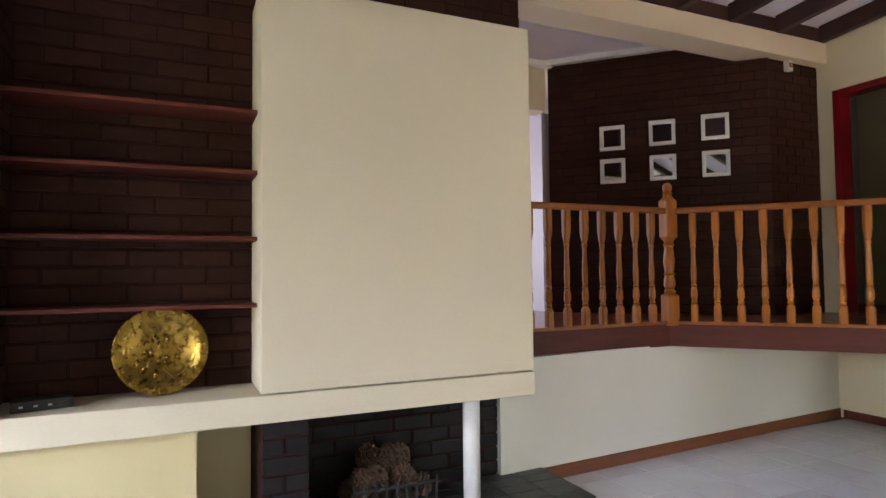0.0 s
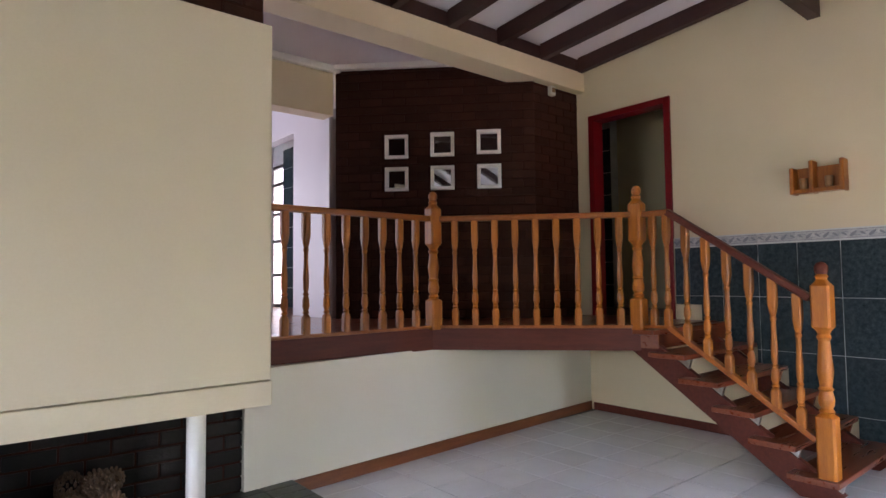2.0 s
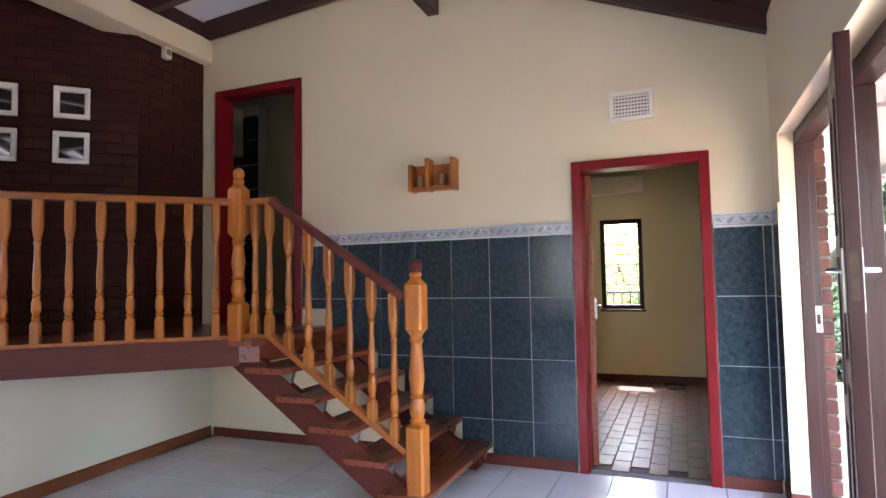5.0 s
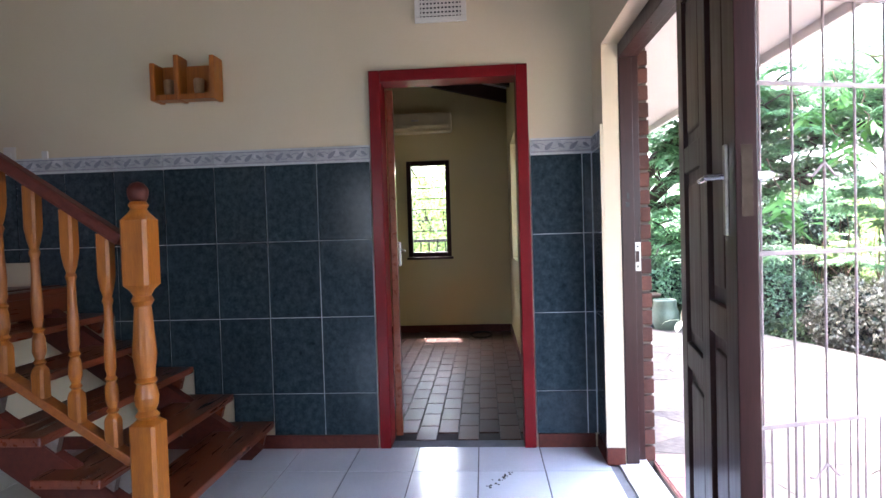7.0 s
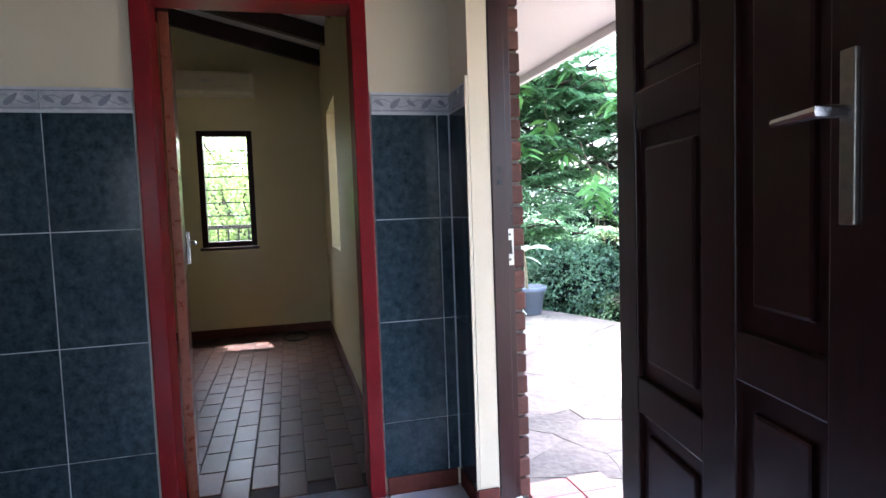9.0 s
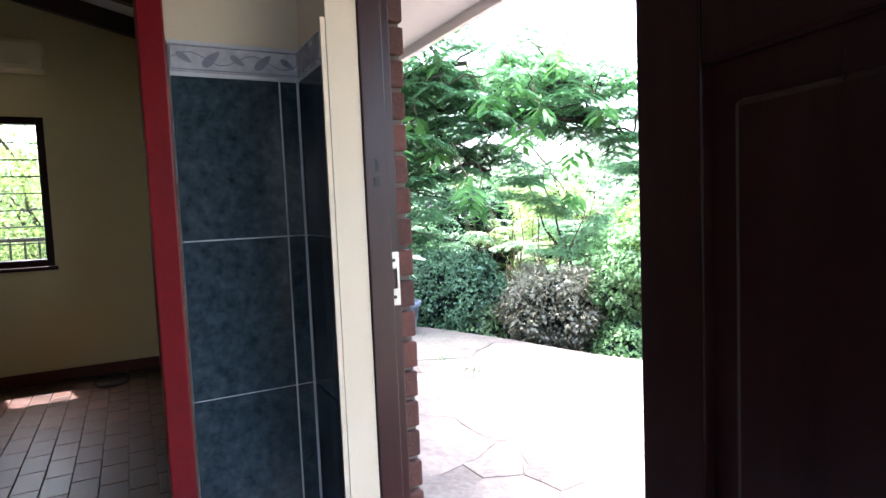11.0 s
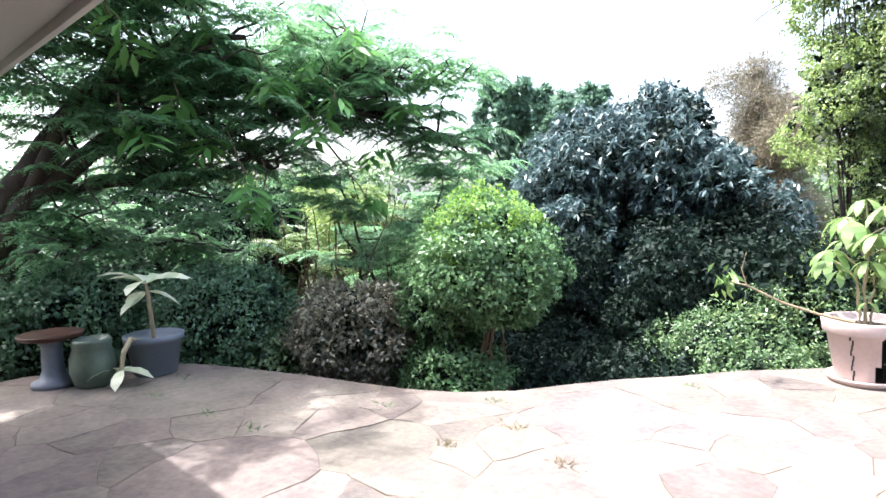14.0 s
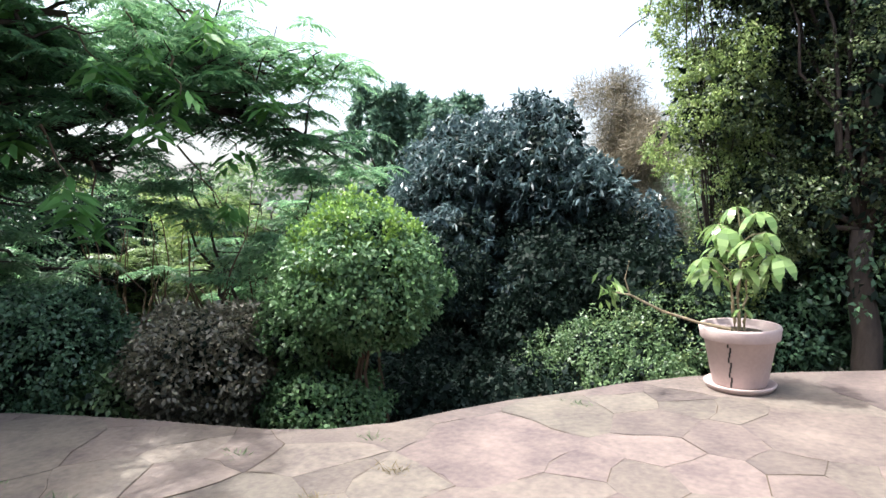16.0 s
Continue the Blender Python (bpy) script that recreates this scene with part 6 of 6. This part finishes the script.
def broad_tree(name, label, at, trunk_r, blobs, count, length, width, material, seed, droop=0.6, gaps=0.35, shell=0.62, clusters=0, core=0):
    """A tree with a tapered trunk, a limb into each lump of the crown, and separate leaves."""
    rng = np.random.default_rng(seed)
    r2 = random.Random(seed)
    ob = thing(name, label, "tree", at)
    bm = bmesh.new()
    top = Vector((0, 0, 0))
    for c, *_ in blobs:
        top += Vector(c) / len(blobs)
    fork = Vector((top.x * 0.4, top.y * 0.4, max(0.6, top.z * 0.45)))
    tube(bent((0, 0, -0.1), fork, 4, 0.08, r2), [trunk_r * 1.25, trunk_r, trunk_r * 0.9, trunk_r * 0.8, trunk_r * 0.7], 10, bm)
    thin = trunk_r * min(1.0, 3.2 / len(blobs) ** 0.5)
    for i, (c, rx, ry, rz) in enumerate(blobs):
        if len(blobs) < 20 or i % 3 == 0:
            tube(bent(fork, Vector(c), 5, 0.15, r2), [thin * f for f in (0.6, 0.5, 0.42, 0.34, 0.25, 0.15)], 7, bm)
        for k in range(3 if len(blobs) < 20 or i % 3 == 0 else 0):
            e = Vector(c) + Vector((r2.uniform(-0.9, 0.9) * rx, r2.uniform(-0.9, 0.9) * ry, r2.uniform(-0.6, 0.8) * rz))
            tube(bent(Vector(c), e, 4, 0.08, r2), [thin * 0.2, thin * 0.16, thin * 0.12, thin * 0.08, thin * 0.05], 5, bm)
    part("trunk", bm, BARK, ob, "", True)
    if clusters:
        # leaves gathered in hanging rosettes
        base = crown(rng, blobs, clusters, 0.01, 0.01, 0, shell, gaps, 1.3, per=1)[:, 0, :]
        per = count // max(1, len(base))
        p = np.repeat(base, per, axis=0) + rng.normal(0, length * 0.12, (len(base) * per, 3))
        al = unit(rng.normal(size=(len(p), 3)) + np.array((0, 0, -droop)))
        v = leaf_quads(p, al, unit(rng.normal(size=(len(p), 3)) + np.array((0, 0, 1.2))), length * rng.uniform(0.7, 1.2, len(p)), width * rng.uniform(0.8, 1.2, len(p)))
    else:
        v = crown(rng, blobs, count, length, width, droop, shell, gaps, 1.3)
    quads("crown", v, material, ob)
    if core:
        # shade inside the crown, painted as near-black inner leaves
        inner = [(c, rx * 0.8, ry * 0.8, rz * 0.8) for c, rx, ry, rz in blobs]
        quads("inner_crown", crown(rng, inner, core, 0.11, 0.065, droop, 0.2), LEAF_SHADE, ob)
    return ob


def lumps(seed, n, spread, centre, size):
    r2 = random.Random(seed)
    return [((centre[0] + r2.uniform(-1, 1) * spread[0], centre[1] + r2.uniform(-1, 1) * spread[1], centre[2] + r2.uniform(-1, 1) * spread[2]), size * r2.uniform(0.75, 1.2), size * r2.uniform(0.75, 1.2), size * r2.uniform(0.6, 1.0)) for k in range(n)]


mr2 = random.Random(41)
mound = []
for k in range(44):
    an, hgt = mr2.uniform(0, 2 * math.pi), mr2.uniform(-0.35, 1.0)
    rad = 2.0 * math.sqrt(1 - 0.86 * hgt * hgt) * (0.55 + 0.45 * mr2.random())
    s = mr2.uniform(0.5, 0.85)
    mound.append(((rad * math.cos(an), rad * math.sin(an), 1.25 + 1.95 * hgt), s, s, s * 0.8))
# a taller head to one side, a low shoulder to the other
mound += [((-0.55, 0.1, 3.55), 0.6, 0.6, 0.5), ((-0.25, 0.3, 3.3), 0.6, 0.6, 0.5), ((-0.95, 0.2, 3.35), 0.5, 0.5, 0.45), ((0.4, 0.2, 3.1), 0.5, 0.5, 0.4), ((1.5, 0.4, 2.3), 0.7, 0.6, 0.5), ((2.1, 0.5, 1.7), 0.6, 0.6, 0.5), ((1.2, 0.6, 2.75), 0.45, 0.45, 0.38), ((-1.7, 0.5, 2.4), 0.5, 0.5, 0.4)]
broad_tree("mango_tree", "dark blue-green tree with long glossy drooping leaves", (10.5, -10.75, -1.0), 0.16, mound, 90000, 0.14, 0.040, LEAF_MANGO, 41, 0.75, 0.3, 0.74, 9000, 30000)
# the dark hollow under the tree is painted by the leaf colour
shrub("dark_understorey", "shrubbery below the glossy tree, its shade painted into dark leaves", (10.3, -9.0, -1.0), lumps(42, 34, (3.0, 1.3, 0.75), (0, 0, 0.9), 0.66), 56000, 0.075, 0.036, LEAF_SHADE, 6, 0.5, seed=42, twig=BARK)
shrub("dark_understorey", "shaded dark shrubbery behind the clipped bushes", (13.6, -9.4, -1.1), lumps(53, 18, (2.4, 1.0, 0.45), (0, 0, 0.8), 0.7), 26000, 0.08, 0.04, LEAF_MID, 6, 0.55, seed=53, twig=BARK)
broad_tree("clumped_tree", "distant tree with tufted blue-green leaf clumps", (15.0, -14.9, -1.3), 0.16, lumps(43, 38, (1.7, 1.3, 1.5), (0, 0, 4.2), 0.38), 21000, 0.25, 0.10, LEAF_CLUMP, 43, 0.2, 0.2, 0.6, 430)
broad_tree("needle_tree", "grey-brown feathery needle tree behind the others", (9.7, -13.3, -1.3), 0.16, lumps(44, 22, (1.2, 0.8, 1.2), (-0.2, 0, 2.9), 0.5) + lumps(57, 9, (0.6, 0.5, 0.7), (-0.5, 0, 4.1), 0.34), 90000, 0.15, 0.010, LEAF_GREY, 44, 0.1, 0.1, 0.1)
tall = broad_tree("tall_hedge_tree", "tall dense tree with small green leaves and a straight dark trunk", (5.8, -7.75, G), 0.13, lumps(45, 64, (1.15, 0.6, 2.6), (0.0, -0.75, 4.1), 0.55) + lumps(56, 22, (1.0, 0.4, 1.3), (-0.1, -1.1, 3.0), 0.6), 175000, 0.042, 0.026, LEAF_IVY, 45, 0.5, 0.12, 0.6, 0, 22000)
tw = random.Random(58)
for a, b in (((1.2, -0.4, 4.15), (2.45, -0.2, 4.25)), ((1.6, -0.35, 4.18), (2.1, -0.25, 3.75)), ((1.9, -0.3, 4.2), (2.3, -0.1, 4.5))):
    part("bare_branch", tube(bent(a, b, 6, 0.05, tw), [0.014, 0.012, 0.010, 0.008, 0.006, 0.005, 0.003], 5), BARK, tall, "bare dark twiggy branch")
broad_tree("tall_hedge_tree", "tall dense shade tree of deep green leaves", (4.2, -9.2, G), 0.12, lumps(46, 50, (1.7, 0.9, 3.3), (0.2, 0, 3.9), 0.8), 80000, 0.07, 0.042, LEAF_DARK, 46, 0.5, 0.3, 0.6, 0, 26000)
# Pale leaves also put the sun on the tree's left rim into colour.
broad_tree("sunlit_creeper", "light yellow-green creeper hanging from the tall tree, painting its sunlit rim", (7.0, -8.0, G), 0.04, lumps(47, 62, (0.40, 0.4, 2.7), (0.1, -0.05, 3.3), 0.25), 42000, 0.036, 0.022, LEAF_LIGHT, 47, 0.7, 0.45, 0.55)


def airy_tree(name, label, at, height, spread, seed, material, count=1000):
    """Several thin crooked stems under flat layers of small feathery leaves."""
    r2, rng = random.Random(seed), np.random.default_rng(seed)
    ob = thing(name, label, "tree", at)
    ends = []
    for k in range(7):
        an = 2 * math.pi * k / 7 + r2.uniform(-0.4, 0.4)
        reach = spread * r2.uniform(0.35, 0.8)
        top = Vector((reach * math.cos(an), reach * math.sin(an), height * r2.uniform(0.55, 0.95)))
        line = bent((r2.uniform(-0.12, 0.12), r2.uniform(-0.12, 0.12), 0), top, 8, 0.16, r2)
        stem = part("stem", tube(line, [0.034 - 0.003 * i for i in range(9)], 6), BARK, ob)
        for q in range(9):
            i = r2.randint(3, 8)
            e = line[i] + Vector((r2.uniform(-1, 1), r2.uniform(-1, 1), r2.uniform(-0.05, 0.35))) * spread * 0.5
            twig = bent(line[i], e, 5, 0.06, r2)
            part("twig", tube(twig, [0.012, 0.010, 0.008, 0.006, 0.005, 0.003], 5), BARK, stem)
            ends += twig[2:]
    pts = np.array([tuple(p) for p in ends])
    base = np.repeat(pts[rng.integers(0, len(pts), count // 4)] + rng.normal(0, 0.10, (count // 4, 3)) * np.array((1, 1, 0.4)), 4, axis=0)
    an = rng.uniform(0, 2 * np.pi, len(base))
    al = unit(np.column_stack([np.cos(an), np.sin(an), rng.uniform(-0.1, 0.35, len(base))]))
    quads("crown", fronds(rng, base, al, rng.uniform(0.16, 0.30, len(base)), 8, 0.06, 0.018, 0.4), material, ob)
    return ob


airy_tree("feathery_sapling", "thin-stemmed tree with layered airy green foliage", (12.1, -6.9, -1.0), 2.9, 1.5, 48, LEAF_FERN, 2200)
airy_tree("feathery_sapling", "thin-stemmed tree with layered yellow-green foliage", (13.6, -8.3, -1.1), 3.2, 1.8, 49, LEAF_AIRY, 2200)
airy_tree("feathery_sapling", "thin-stemmed tree with layered yellow-green foliage", (14.6, -6.3, -1.1), 2.8, 1.7, 54, LEAF_AIRY, 2000)
broad_tree("thin_tree", "thin-stemmed tree with yellow-green leaves", (16.2, -7.4, -1.0), 0.06, lumps(50, 20, (1.8, 1.8, 0.9), (0, 0, 1.8), 0.6), 24000, 0.09, 0.04, LEAF_LIGHT, 50, 0.2, 0.4, 0.5)
# Dense near-black cores put the shade under the spreading tree into colour.
broad_tree("shade_tree", "dark green leafy tree in shade under the spreading tree", (15.2, -6.0, -1.0), 0.10, lumps(59, 24, (0.6, 1.1, 0.9), (0, 0, 1.5), 0.55), 24000, 0.06, 0.034, LEAF_DARK, 59, 0.3, 0.3, 0.55, 0, 20000)
broad_tree("shade_tree", "dark green leafy tree in shade behind the pots", (14.3, -4.5, -1.0), 0.10, lumps(55, 26, (0.6, 1.2, 0.9), (0, 0, 1.5), 0.55), 26000, 0.06, 0.034, LEAF_DARK, 55, 0.3, 0.3, 0.55, 0, 22000)
broad_tree("shade_tree", "dark green garden tree behind the pots", (16.0, -3.6, -1.0), 0.12, lumps(51, 24, (1.5, 2.0, 0.9), (0, 0, 1.6), 0.75), 30000, 0.10, 0.05, LEAF_DARK, 51, 0.3, 0.3, 0.55)
broad_tree("thin_tree", "thin-stemmed tree with airy green foliage", (17.0, 0.2, -1.0), 0.09, lumps(52, 16, (1.2, 2.0, 1.4), (0, 0, 3.0), 0.8), 22000, 0.11, 0.05, LEAF_LIGHT, 52, 0.3, 0.45, 0.5)
# bare multi-stemmed thicket
th = thing("thicket", "bare brown thin stems of a garden thicket", "shrub", (12.2, -6.3, -0.9))
for k in range(46):
    x, y = flr.uniform(-1.6, 1.6), flr.uniform(-1.2, 1.0)
    part("stem", tube(bent((x, y, 0), (x + flr.uniform(-0.8, 0.8), y + flr.uniform(-0.8, 0.8), flr.uniform(1.2, 2.6)), 5, 0.12, flr), [0.018, 0.016, 0.013, 0.01, 0.007, 0.004], 5), TWIG, th)

# far greenery, too dense to count
farr = np.random.default_rng(77)
fb = []
for k in range(70):
    an = math.radians(-125 + 165 * k / 69)
    rad = farr.uniform(19, 30)
    fb.append(((7 + rad * math.cos(an), -2 + rad * math.sin(an), farr.uniform(-1.0, 1.6)), farr.uniform(1.4, 2.4), farr.uniform(1.4, 2.4), farr.uniform(1.0, 2.0)))
far = quads("far_woods", crown(farr, fb, 60000, 0.36, 0.17, 0.2, 0.6, 0.2, 0.6), LEAF_MID)
tagged(far, "distant mixed green woodland beyond the garden", "woods", "", "stuff")
lit = np.column_stack([farr.uniform(6.5, 14, 5000), farr.uniform(-10, -2.5, 5000), np.zeros(5000)])
lit[:, 2] = -0.74 - 0.03 * np.clip(np.hypot(lit[:, 0] - 7, lit[:, 1] + 2) - 5, 0, 30) + farr.uniform(0, 0.12, 5000)
lt = quads("leaf_litter", leaf_quads(lit, unit(farr.normal(size=(5000, 3)) * np.array((1, 1, 0.4))), unit(farr.normal(size=(5000, 3)) + np.array((0, 0, 1.5))), farr.uniform(0.05, 0.12, 5000), farr.uniform(0.03, 0.05, 5000)), LEAF_FALLEN)
tagged(lt, "fallen leaves and ground cover on shaded soil", "leaf litter", "", "stuff")

# dark railing outside the far room window
rail = thing("outdoor_railing", "black iron railing outside the far room", "railing", (13.0, -0.1, -0.3))
for z in (0.2, 1.35):
    part("rail", box((-0.02, -1.2, z), (0.02, 1.2, z + 0.04), 0.004), BLACK, rail)
for k in range(19):
    part("bar", box((-0.01, -1.17 + 0.13 * k, 0.0), (0.01, -1.15 + 0.13 * k, 1.35), 0.002), BLACK, rail)

# ---- pieces of walls and floors ----
k = 0
for i in range(15):
    for j in range(16):
        x0, y0 = 7.11 + 0.242 * i, -0.98 + 0.122 * j * 1.0
        sh = 0.121 if j % 2 else 0.0
        ob = part("tile", box((x0 + sh, y0, -0.016), (x0 + sh + 0.236, y0 + 0.117, -0.004), 0.003), CLAYTILE, fr_floor)
lay_bricks(wall_brick, P1, 135, 1.994, UP, 3.50)
lay_bricks(wall_return, (6.972, 3.302), 180, 0.68, UP, 3.28)
lay_bricks(wall_alcove, (1.798, 2.87), 180, 1.055, 0.80, 3.5)
lay_bricks(wall_alcove, (0.74, 2.865), -90, 0.41, 0.80, 3.5)
lay_bricks(wall_chimney, (3.22, 2.56), 180, 1.42, 2.735, 3.5)
lay_bricks(bpy.data.objects["wall_fire_back"], (3.285, 2.99), 180, 1.28, 0.09, 0.67, FW, FH)
lay_bricks(pier, (2.005, 2.515), 180, 0.21, 0.09, 0.67, FW, FH)
lay_bricks(pier, (2.005, 2.985), -90, 0.46, 0.09, 0.67, FW, FH)
